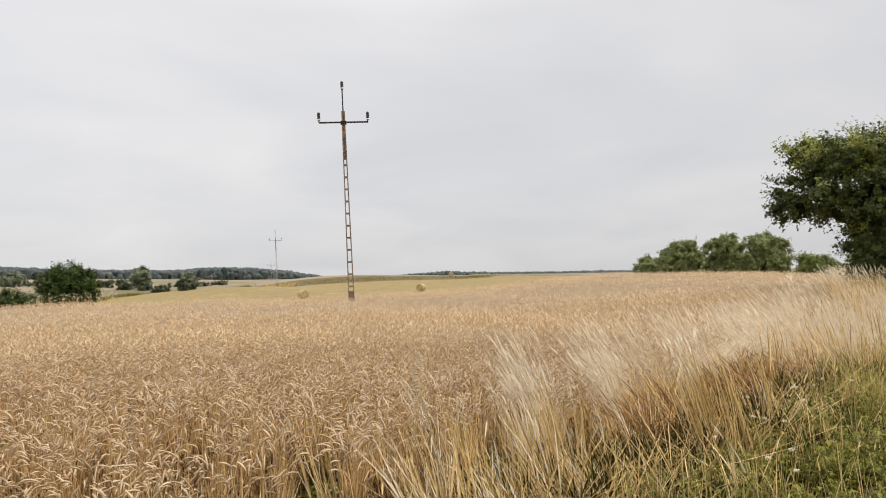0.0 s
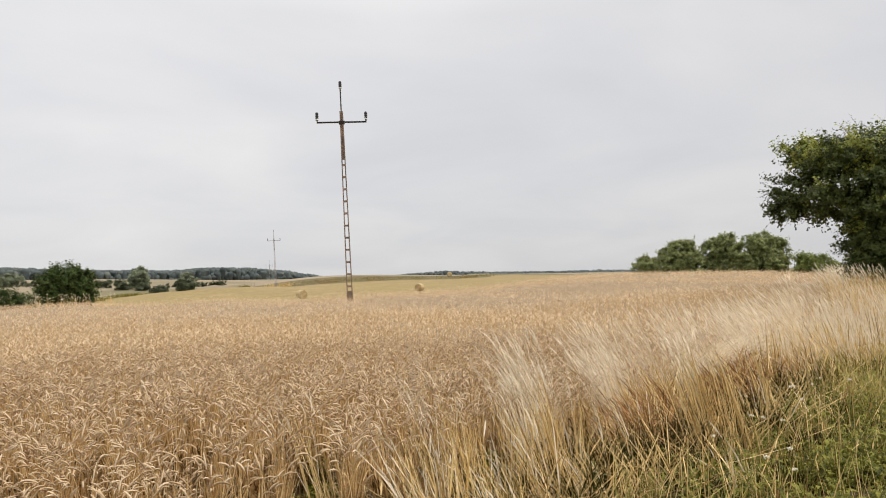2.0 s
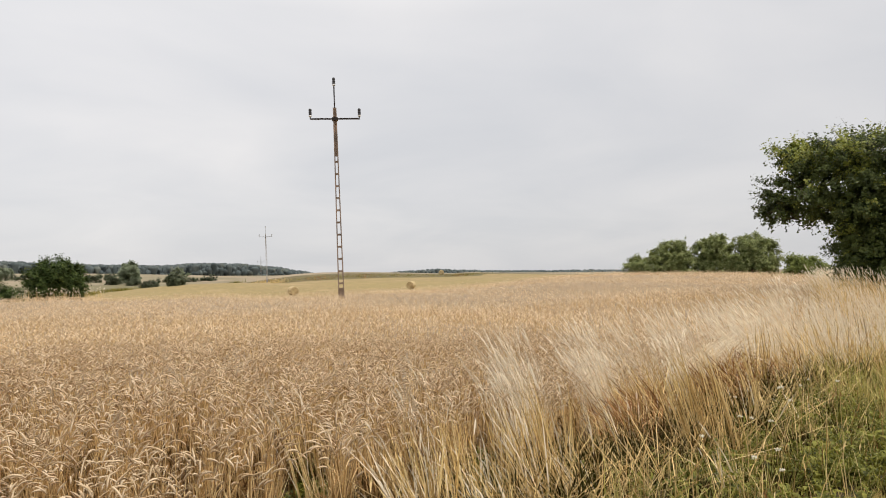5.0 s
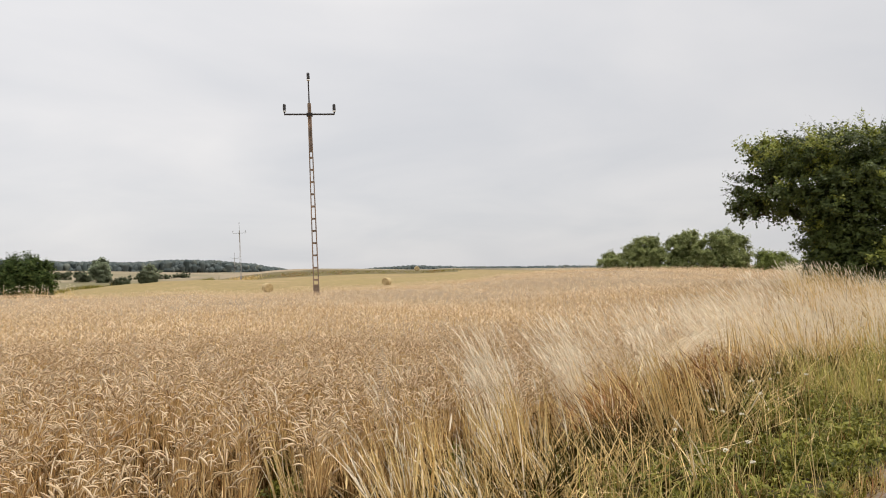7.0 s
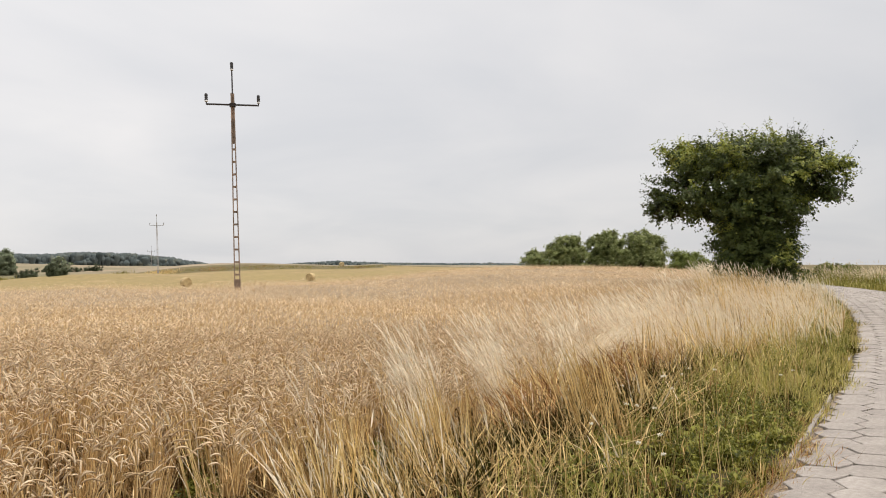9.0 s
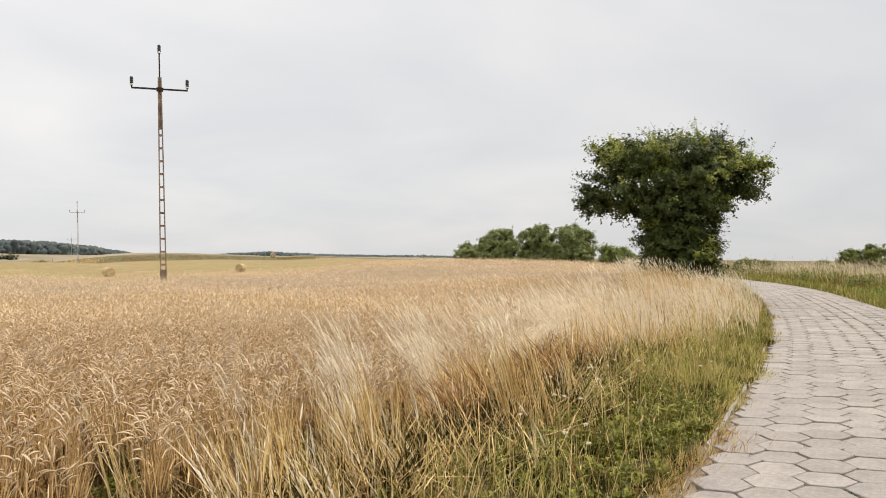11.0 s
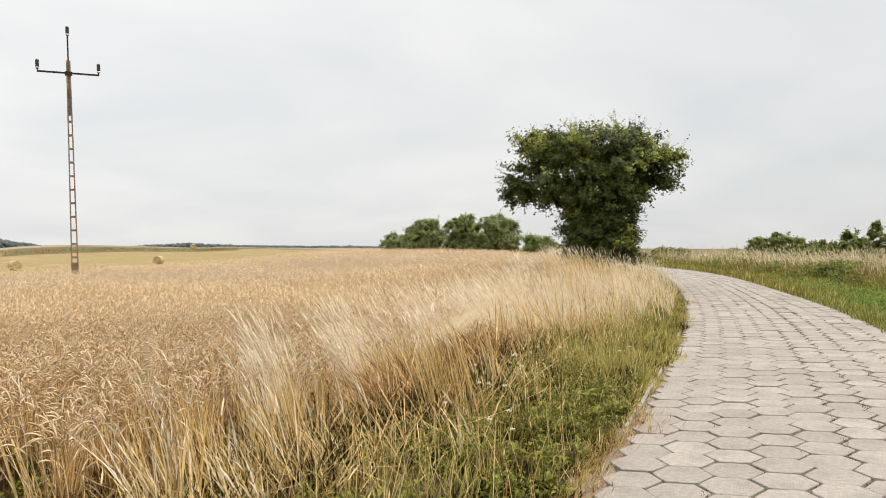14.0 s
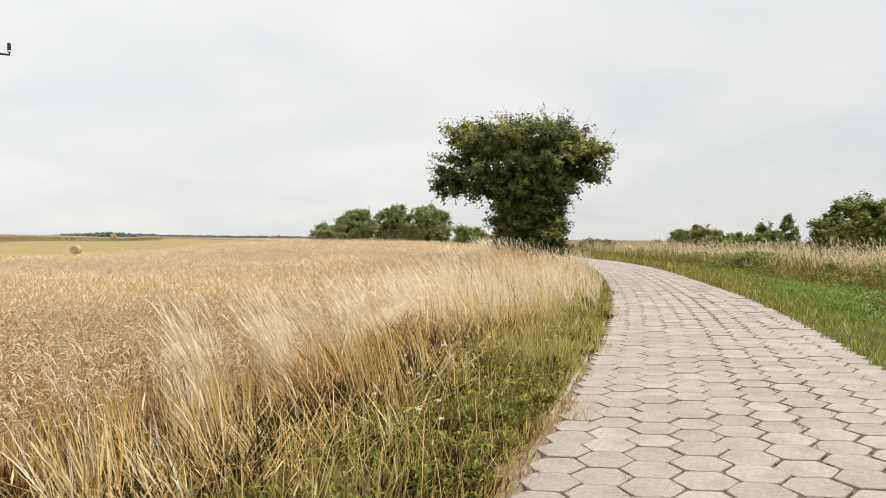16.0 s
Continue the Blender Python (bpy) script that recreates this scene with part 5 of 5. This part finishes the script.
tree("bush", polar(55.9, 50), [(-2.1, 0, 1.9, 1.25, 1.4, 1.4), (-0.9, 0, 2.7, 1.4, 1.5, 1.45), (-0.8, 0, 3.45, 0.8, 0.8, 0.5), (0.7, 0, 2.5, 1.6, 1.6, 1.5), (2.2, 0.2, 2.3, 1.5, 1.5, 1.6), (3.8, 0.3, 2.3, 1.6, 1.6, 1.8), (0.4, 0, 1.2, 3.2, 1.8, 1.2)], 0.12, 0.5, 5800, 0.16, BUSHLEAF, "large spreading green bush behind the grass bank", "bush", turn=-55, sprig_len=0.3, each=14, fill=0.7, leaves_per=9)


for s_b, off, r in ((35.5, 1.3, 0.5), (29.0, 1.3, 0.32)):
    bx, by, _ = road_at(s_b, float(bank_inner(s_b)) + off)
    tree("bush", (float(bx), float(by)), [(-0.3 * r, 0, r * 0.8, r * 0.8, r * 0.8, r * 0.7), (0.35 * r, 0, r * 0.9, r * 0.8, r * 0.7, r * 0.75)], 0.03, 0.2, 420, 0.09, BUSHLEAF, "small olive green bush in the grass bank", "bush", "small bushes in the bank", twigs=8, sprig_len=0.22, clump=0.14, leaves_per=10)


# ---- far woods on the ridges ----
def build_wood(name, az0, az1, dist, count, tops, label):
    """A wood of many small trees; tops: (azimuth, elevation in degrees) of its skyline."""
    pile = Pile()
    az = np.sort(rng.uniform(az0, az1, count))
    d = dist + rng.uniform(0, 90, count)
    el = np.interp(az, [t[0] for t in tops], [t[1] for t in tops])
    top = EYE + d * np.tan(np.radians(el)) + rng.normal(0, 0.35, count) - (1 - (d - dist) / 90) * rng.random(count) ** 1.5 * 9
    x, y = d * np.sin(np.radians(az)), d * np.cos(np.radians(az))
    g = ground_z(x, y) - 1.0
    h = np.maximum(top - g, 2.0)
    for i in range(count):
        r = rng.uniform(1.8, 3.8)
        rings, sides = 5, 5
        zz = np.maximum(h[i] - np.array([99, 3.4, 1.9, 0.7, 0.0]) * rng.uniform(0.7, 1.2), 0)
        rr = np.array([0.5, 1.0, 0.95, 0.6, 0.1]) * r
        a = np.arange(sides) * 2 * math.pi / sides
        ring = rr[:, None] * rng.uniform(0.75, 1.25, (rings, sides))
        v = np.stack([x[i] + ring * np.cos(a), y[i] + ring * np.sin(a), g[i] + zz[:, None] + rng.normal(0, 0.3, (rings, sides))], -1)
        k = np.arange(rings * sides).reshape(rings, sides)
        q = np.stack([k[:-1], np.roll(k[:-1], -1, 1), np.roll(k[1:], -1, 1), k[1:]], -1).reshape(-1, 4)
        pile.add(v, quads=q)
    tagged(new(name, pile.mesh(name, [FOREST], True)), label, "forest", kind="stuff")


build_wood("far_wood", -36, -9.3, 700, 2000, [(-36, 1.05), (-31.5, 1.0), (-27, 0.75), (-23.5, 0.7), (-20.7, 0.62), (-18, 0.8), (-15, 0.75), (-12, 0.45), (-9.3, -0.02)], "dark pine wood along the far ridge")
build_wood("far_wood", -3.7, 15.5, 900, 1000, [(-3.7, -0.02), (-2, 0.12), (0, 0.24), (4, 0.1), (9, 0.05), (13, 0.1), (15.5, 0.0)], "dark pine wood on the horizon")


# ---- round bales ----
def straw_bale(az, dist, turn):
    x, y = polar(az, dist)
    r, half = 0.58, 0.56
    bm = bmesh.new()
    sides = 28
    prof = [(0.0, -half + 0.03), (0.2, -half - 0.01), (0.24, -half + 0.02), (0.44, -half - 0.01), (0.48, -half + 0.02), (0.53, -half), (r - 0.02, -half + 0.05), (r, -half * 0.5), (r + 0.015, 0), (r, half * 0.5), (r - 0.02, half - 0.05), (0.53, half), (0.48, half - 0.02), (0.44, half + 0.01), (0.24, half - 0.02), (0.2, half + 0.01), (0.0, half - 0.03)]
    rings = [[bm.verts.new(((q + rng.normal(0, 0.008)) * math.cos(a), t + rng.normal(0, 0.006), r + (q + rng.normal(0, 0.008)) * math.sin(a))) for a in (2 * math.pi * i / sides for i in range(sides))] for q, t in prof]
    for a, b in zip(rings, rings[1:]):
        for i in range(sides):
            bm.faces.new((a[i], a[(i + 1) % sides], b[(i + 1) % sides], b[i]))
    me = bpy.data.meshes.new("straw_bale")
    bm.to_mesh(me)
    bm.free()
    me.materials.append(BALE)
    ob = new("straw_bale", me)
    ob.matrix_basis = pose(x, y, float(ground_z(x, y)) - 0.03, 0, 0, turn)
    return tagged(ob, "round golden straw bale lying in the mown stubble", "bale", "bales in the stubble")


straw_bale(-10.96, 95, 35)
straw_bale(-1.79, 106, -20)
straw_bale(0.6, 175, 10)


# ---- overhead line: ladder-like concrete poles ----
def utility_pole(x, y, turn, lean, label, stone=POLE, metal=IRON, glaze=PORCELAIN):
    root = new("utility_pole")
    root.matrix_basis = pose(x, y, float(ground_z(x, y)) - 0.1, 0, lean, turn)
    top, solid = 11.0, 8.35
    bm = bmesh.new()

    def half(z):
        return 0.17 - 0.075 * z / top

    for side in (-1, 1):
        vs = box(bm, -0.03, 0.03, -0.11, 0.11, 0, top)
        for v in vs:
            v.co.x += side * (half(v.co.z) - 0.03)
            v.co.y *= 1.0 - 0.25 * v.co.z / top
    part("flange", bm, stone, root)
    z = 1.45
    while z < solid:
        bm = bmesh.new()
        w = half(z) - 0.06
        box(bm, -w - 0.001, w + 0.001, -0.07, 0.07, z - 0.05, z + 0.05)
        part("rung", bm, stone, root)
        z += 0.66
    for z0, z1, name in ((0, 1.2, "foot_web"), (solid, top - 0.01, "head_web")):
        bm = bmesh.new()
        vs = box(bm, -1, 1, -0.05, 0.05, z0, z1)
        for v in vs:
            v.co.x *= half(v.co.z) - 0.055
        part(name, bm, stone, root)
    bm = bmesh.new()
    box(bm, -1.34, 1.34, -0.16, -0.09, top - 0.66, top - 0.58)
    box(bm, -0.16, 0.16, -0.17, 0.14, top - 0.70, top - 0.54)
    arm = part("crossarm", bm, metal, root, "iron crossarm")
    bm = bmesh.new()
    lathe(bm, [(0.035, top - 0.5), (0.035, top + 1.25)], 8)
    rod = part("top_rod", bm, metal, root)
    foot = [(0.03, 0), (0.03, 0.08), (0.055, 0.09), (0.055, 0.10)]
    band = [(0.05, 0.10), (0.085, 0.11), (0.085, 0.17), (0.06, 0.18)]
    cap = [(0.07, 0.18), (0.085, 0.20), (0.085, 0.25), (0.07, 0.27), (0.085, 0.30), (0.085, 0.36), (0.07, 0.38), (0.085, 0.41), (0.08, 0.50), (0.05, 0.54)]
    for ix, iz in ((-1.32, top - 0.60), (1.32, top - 0.60), (0, top + 1.13)):
        at = (ix, -0.12 if ix else 0, iz)
        bm = bmesh.new()
        lathe(bm, cap, 12, at)
        lathe(bm, foot, 10, at)
        pin = part("insulator", bm, glaze, arm if ix else rod, "dark glazed pin insulator", True)
        bm = bmesh.new()
        lathe(bm, band, 12, at)
        part("band", bm, WHITEBAND, pin, "white porcelain band", True)
    return tagged(root, label, "utility pole", "poles of the overhead line")


px, py = polar(-7.22, 39.6)
utility_pole(px, py, 8, -1.85, "tall ladder-like concrete utility pole standing in the wheat")
px, py = polar(-12.9, 161)
utility_pole(px, py, 12, -2.0, "far ladder-like concrete utility pole beyond the stubble", PALEPOLE, FARFIT, FARFIT)
px, py = polar(-13.35, 300)
utility_pole(px, py, 12, -1.0, "distant concrete utility pole showing above the crest", PALEPOLE, FARFIT, FARFIT)


def build_crest_weeds():
    """Rank dry weeds left standing along the crest beneath the line."""
    pile = Pile()
    for n, azimuths, blur, slot, high in ((2600, [-16.5, -14.6, -12.0, -10.2, -8.0, -6.0, -4.0, -2.0, 1.0, 3.0], 0.9, 1, 0.6), (1200, [-13.6, -12.9, -12.3], 0.5, 0, 0.9), (700, [-9.5, -8.6, -5.5, 2.0], 0.5, 3, 0.5)):
        a = rng.choice(azimuths, n) + rng.normal(0, blur, n)
        d = 158 + rng.uniform(0, 16, n)
        x, y = d * np.sin(np.radians(a)), d * np.cos(np.radians(a))
        b = np.stack([x, y, ground_z(x, y)], -1)
        p, side, th = stems(b, rng.uniform(0, 6.28, n), rng.uniform(0.25, 1.0, n) * rng.uniform(0.4, 1.1, n) * high, rng.uniform(0, 0.4, n), rng.uniform(0, 0.8, n), 2)
        ribbons(pile, p, side, np.full((n, 3), 0.06), slot)
    n = 170
    a, d = rng.choice([-29.1, -28.4, -27.6, -26.9, -26.2, -25.2, -24.6], n) + rng.normal(0, 0.22, n), rng.uniform(54, 56.3, n)
    x, y = d * np.sin(np.radians(a)), d * np.cos(np.radians(a))
    b = np.stack([x, y, ground_z(x, y)], -1)
    p, side, th = stems(b, rng.uniform(0, 6.28, n), rng.uniform(0.85, 1.3, n), rng.uniform(0, 0.2, n), rng.uniform(0, 0.5, n), 2)
    ribbons(pile, p, side, np.full((n, 3), 0.018), 0)
    q, qs, _ = stems(p[:, -1], rng.uniform(0, 6.28, n), rng.uniform(0.06, 0.14, n), rng.uniform(0.3, 1.2, n), np.full(n, 0.4), 2)
    ribbons(pile, q, qs, np.array([[0.03, 0.06, 0.0]]) * rng.uniform(0.6, 1.2, (n, 1)), 2)
    n = 7000
    y = rng.uniform(95, 178, n)
    x = -50 - 4 * np.sin(y * 0.07) + rng.normal(0, 1.2, n)
    b = np.stack([x, y, ground_z(x, y)], -1)
    p, side, th = stems(b, rng.uniform(0, 6.28, n), rng.uniform(0.3, 1.1, n) * (0.7 + 0.5 * np.sin(y * 0.31) * np.sin(y * 0.13)), rng.uniform(0, 0.4, n), rng.uniform(0, 0.8, n), 2)
    ribbons(pile, p, side, np.full((n, 3), 0.07), 1)
    tagged(new("crest_weeds", pile.mesh("crest_weeds", [DRY, BANKGREEN, PLUME, RUSTY])), "rank dry weeds along the crest of the stubble", "weeds", kind="stuff")


build_crest_weeds()


# ---- yarrow flowering in the verge ----
def yarrow(s, u, tall):
    x, y, _ = road_at(s, u)
    root = new("yarrow")
    root.matrix_basis = pose(float(x), float(y), float(ground_z(x, y)), rng.uniform(-8, 8), rng.uniform(-8, 8), rng.uniform(0, 360))
    bm = bmesh.new()
    lathe(bm, [(0.003, 0), (0.0025, tall * 0.6), (0.002, tall)], 5)
    for k in range(5):
        a = k * 2.4
        z = tall * (0.2 + 0.13 * k)
        p = [bm.verts.new((r * math.cos(a + o), r * math.sin(a + o), z + h)) for r, o, h in ((0.004, 0, 0), (0.04, -0.2, 0.02), (0.08, 0, 0.0), (0.04, 0.2, 0.02))]
        bm.faces.new(p)
    part("stem", bm, WEED, root)
    bm = bmesh.new()
    size = rng.uniform(0.012, 0.021)
    for k in range(20):
        a, r = k * 2.4, size * math.sqrt((k + 0.5) / 20)
        lathe(bm, [(0.002, -0.006), (0.004, 0.0), (0.0025, 0.003)], 5, (r * math.cos(a), r * math.sin(a), tall + rng.uniform(0.0, 0.012) - r * 0.2))
    part("flower_head", bm, PETAL, root, "flat white flower head")
    tagged(root, "white flat-headed yarrow flowering in the green verge", "wildflower", "yarrow in the verge")


for s, u, tall in ((6.08, -3.1, 0.45), (6.2, -2.95, 0.40), (7.55, -3.3, 0.50), (7.82, -3.4, 0.46), (5.42, -2.66, 0.38), (5.22, -2.78, 0.34), (4.97, -2.52, 0.33), (5.6, -3.3, 0.36), (8.5, -3.0, 0.45),
                   (9.6, -2.3, 0.35), (9.3, -2.42, 0.33), (6.9, -3.5, 0.48), (7.2, -3.05, 0.42), (6.5, -3.2, 0.36), (8.1, -3.3, 0.44), (8.9, -3.35, 0.40)):
    yarrow(s, u, tall)


def dock(s, u, size, count):
    """A dock plant: a rosette of broad wavy leaves."""
    x, y, _ = road_at(s, u)
    root = new("dock_plant")
    root.matrix_basis = pose(float(x), float(y), float(ground_z(x, y)), 0, 0, rng.uniform(0, 360))
    for k in range(count):
        a, up = k * 2.4, rng.uniform(0.75, 1.4)
        long, wide = size * rng.uniform(0.7, 1.2), size * rng.uniform(0.16, 0.24)
        bm = bmesh.new()
        rows = []
        for i, w in enumerate((0.12, 0.5, 0.95, 1.0, 0.7, 0.08)):
            f = 0.25 + 0.15 * i
            out = long * f * math.cos(up * (1 - 0.35 * f))
            z = 0.05 + size * 0.25 * (k % 3) + long * (math.sin(up) * f - 0.45 * f * f)
            rows.append([bm.verts.new((out * math.cos(a) - q * wide * w * math.sin(a), out * math.sin(a) + q * wide * w * math.cos(a), z + 0.18 * wide * w * abs(q) + rng.normal(0, 0.004))) for q in (-1, -0.5, 0, 0.5, 1)])
        for r0, r1 in zip(rows, rows[1:]):
            for c in range(4):
                bm.faces.new((r0[c], r0[c + 1], r1[c + 1], r1[c]))
        part("leaf", bm, WEED, root, "", True)
    tagged(root, "green dock plant with broad leaves in the verge", "weed", "docks in the verge")


dock(7.25, -2.45, 0.17, 18)
dock(6.6, -2.75, 0.13, 14)
dock(5.2, -2.55, 0.12, 14)
dock(7.9, -2.3, 0.12, 13)

# ---- the road: bed, edging and hexagonal pavers ----
def build_road():
    s = np.arange(-30, 100, 0.5)
    us = np.linspace(-1.95, 1.38, 7)
    ss, uu = np.meshgrid(s, us, indexing="ij")
    x, y, _ = road_at(ss, uu)
    z = ground_z(x, y) + 0.034 - 0.05 * ((uu > 1.37) | (uu < -1.93))
    i = np.arange(x.size).reshape(x.shape)
    pile = Pile()
    pile.add(np.stack([x, y, z], -1), quads=np.stack([i[:-1, :-1], i[:-1, 1:], i[1:, 1:], i[1:, :-1]], -1).reshape(-1, 4))
    road = tagged(new("road", pile.mesh("road", [BED], True)), "narrow farm road of grey hexagonal concrete pavers", "road", kind="structure")
    side, flat, col = 0.2025, 0.3505, 0.316

    def hexagon(seed):
        """A paver with worn corners: twelve points round, a small chamfer and the sides."""
        g = np.random.default_rng(seed)
        turn, out = np.empty(12), np.empty(12)
        for k in range(6):
            worn = g.uniform(0.035, 0.085) + 0.10 * (g.random() < 0.12)
            turn[2 * k:2 * k + 2] = k * math.pi / 3 + np.array([-worn, worn]) * g.uniform(0.7, 1.2, 2)
            out[2 * k:2 * k + 2] = math.cos(math.pi / 6) / np.cos(math.pi / 6 - np.abs(turn[2 * k:2 * k + 2] - k * math.pi / 3))
        out *= 1 + g.normal(0, 0.006, 12)
        return np.array([((side * w + r) * math.cos(a), (side * w + r) * math.sin(a), z) for r, z in ((-0.007, 0.0), (-0.001, -0.004), (0.0, -0.05)) for a, w in zip(turn, out)])

    q = np.array([(b + k, b + 12 + k, b + 12 + (k + 1) % 12, b + (k + 1) % 12) for b in (0, 12) for k in range(12)])
    top = np.array([(0, 1, 2, 11), (2, 3, 10, 11), (3, 4, 9, 10), (4, 5, 8, 9), (5, 6, 7, 8)])
    faces = np.concatenate([q, top])
    shapes = [hexagon(k) for k in range(14)]
    meshes = []
    for v in shapes:
        p = Pile()
        p.add(v, quads=faces)
        meshes.append(p.mesh("paver", [CONCRETE]))
    rest, single = Pile(), 0
    rows = np.arange(-20, 62, flat + 0.012)
    order = sorted(((float(s), c) for s in rows for c in range(10)), key=lambda e: abs(e[0] - 7.5))
    for s, c in order:
        u = ROAD_LEFT + 0.16 + c * col + 0.010 * ((c > 4) + (c > 5) + (c > 6))    # the joints have opened in the middle
        s2 = s + (0.5 * (flat + 0.012) if c % 2 else 0) + rng.normal(0, 0.004)
        x, y, h = road_at(s2, u + rng.normal(0, 0.004))
        dz = float(ground_z(x, y)) + 0.048 + rng.normal(0, 0.003)
        gx = float(ground_z(x + 0.1, y) - ground_z(x - 0.1, y)) / 0.2
        gy = float(ground_z(x, y + 0.1) - ground_z(x, y - 0.1)) / 0.2
        lie = Vector((0, 0, 1)).rotation_difference(Vector((-gx, -gy, 1)).normalized()).to_matrix().to_4x4()
        m = Matrix.Translation((float(x), float(y), dz)) @ lie @ pose(0, 0, 0, rng.normal(0, 0.5), rng.normal(0, 0.5), -math.degrees(float(h)) + 3 + rng.normal(0, 1.0) + 60 * int(rng.integers(0, 6)))
        k = rng.integers(0, 14)
        if single < 300:
            ob = new("paver", meshes[k])
            ob.parent = road
            ob.matrix_basis = m
            single += 1
        else:
            mm = np.array(m)
            rest.add(shapes[k] * (0.964 if s > 12 else 0.992) @ mm[:3, :3].T + mm[:3, 3], quads=faces)
    ob = new("paving", rest.mesh("paving", [CONCRETE_FAR]))
    ob.parent = road
    tagged(ob, kind="stuff")
    # thin concrete edging beside the pavers
    s = 7.0
    while s < 24:
        x, y, h = road_at(s, -1.945)
        bm = bmesh.new()
        box(bm, -0.02, 0.02, -0.49, 0.49, -0.1, 0.0)
        bmesh.ops.bevel(bm, geom=bm.edges[:], offset=0.008, segments=1, affect="EDGES")
        ob = part("edging_stone", bm, CONCRETE, road)
        ob.matrix_basis = pose(float(x), float(y), float(ground_z(x, y)) + 0.036 + 0.010 * math.sin(s) + rng.normal(0, 0.006), rng.normal(0, 0.5), rng.normal(0, 2), -math.degrees(float(h)) + rng.normal(0, 0.6))
        s += 1.0


build_road()


def build_shoulder():
    """Bare sandy soil where the verge has worn back from the pavers."""
    s = np.arange(1.0, 11, 0.03)
    width = 0.14 + 0.34 * smooth(8.5, 3.0, s) * (0.7 + 0.3 * np.sin(s * 4.1)) + 0.03 * np.sin(s * 9)
    f = np.linspace(0, 1, 14)
    uu = -1.83 - width[:, None] * f
    x, y, _ = road_at(s[:, None] + 0 * uu, uu)
    z = ground_z(x, y) + 0.036 + 0.002 * np.sin(x * 23 + 2 * np.sin(y * 17)) * np.sin(y * 29) - 0.065 * f ** 2 - 0.02 * (f == 0)
    i = np.arange(x.size).reshape(x.shape)
    pile = Pile()
    pile.add(np.stack([x, y, z], -1), quads=np.stack([i[:-1, :-1], i[1:, :-1], i[1:, 1:], i[:-1, 1:]], -1).reshape(-1, 4))
    tagged(new("road_shoulder", pile.mesh("road_shoulder", [SAND], True)), "bare sandy strip between pavers and verge", "shoulder", kind="structure")


def build_joint_grass():
    """Moss and small grass in the joints, mostly on the far side of the wheel tracks."""
    pile = Pile()
    for _ in range(1500):
        s = 4 + 38 * rng.random() ** 1.15
        c = rng.choice(9, p=np.array([1, 1, 1, 2, 9, 10, 8, 3, 3]) / 38)
        u = ROAD_LEFT + 0.16 + c * 0.316 + 0.158 + 0.010 * min(max(c - 4, 0), 3)
        n = int(rng.integers(16, 36))
        ss, uu = s + rng.normal(0, 0.06, n), u + rng.normal(0, 0.012, n)
        x, y, _ = road_at(ss, uu)
        b = np.stack([x, y, ground_z(x, y) + 0.034], -1)
        p, side, th = stems(b, rng.uniform(0, 6.28, n), rng.uniform(0.012, 0.032, n), rng.uniform(0.2, 1.1, n), rng.uniform(0.2, 0.9, n), 1)
        ribbons(pile, p, side, np.full((n, 2), 0.007 + 0.006 * (s > 9)), int(rng.integers(0, 4)))
    tagged(new("joint_grass", pile.mesh("joint_grass", [BANKGREEN, GREEN, UNDER, UNDER])), "small grass and moss growing in the paver joints", "grass", kind="stuff")


build_shoulder()
build_joint_grass()
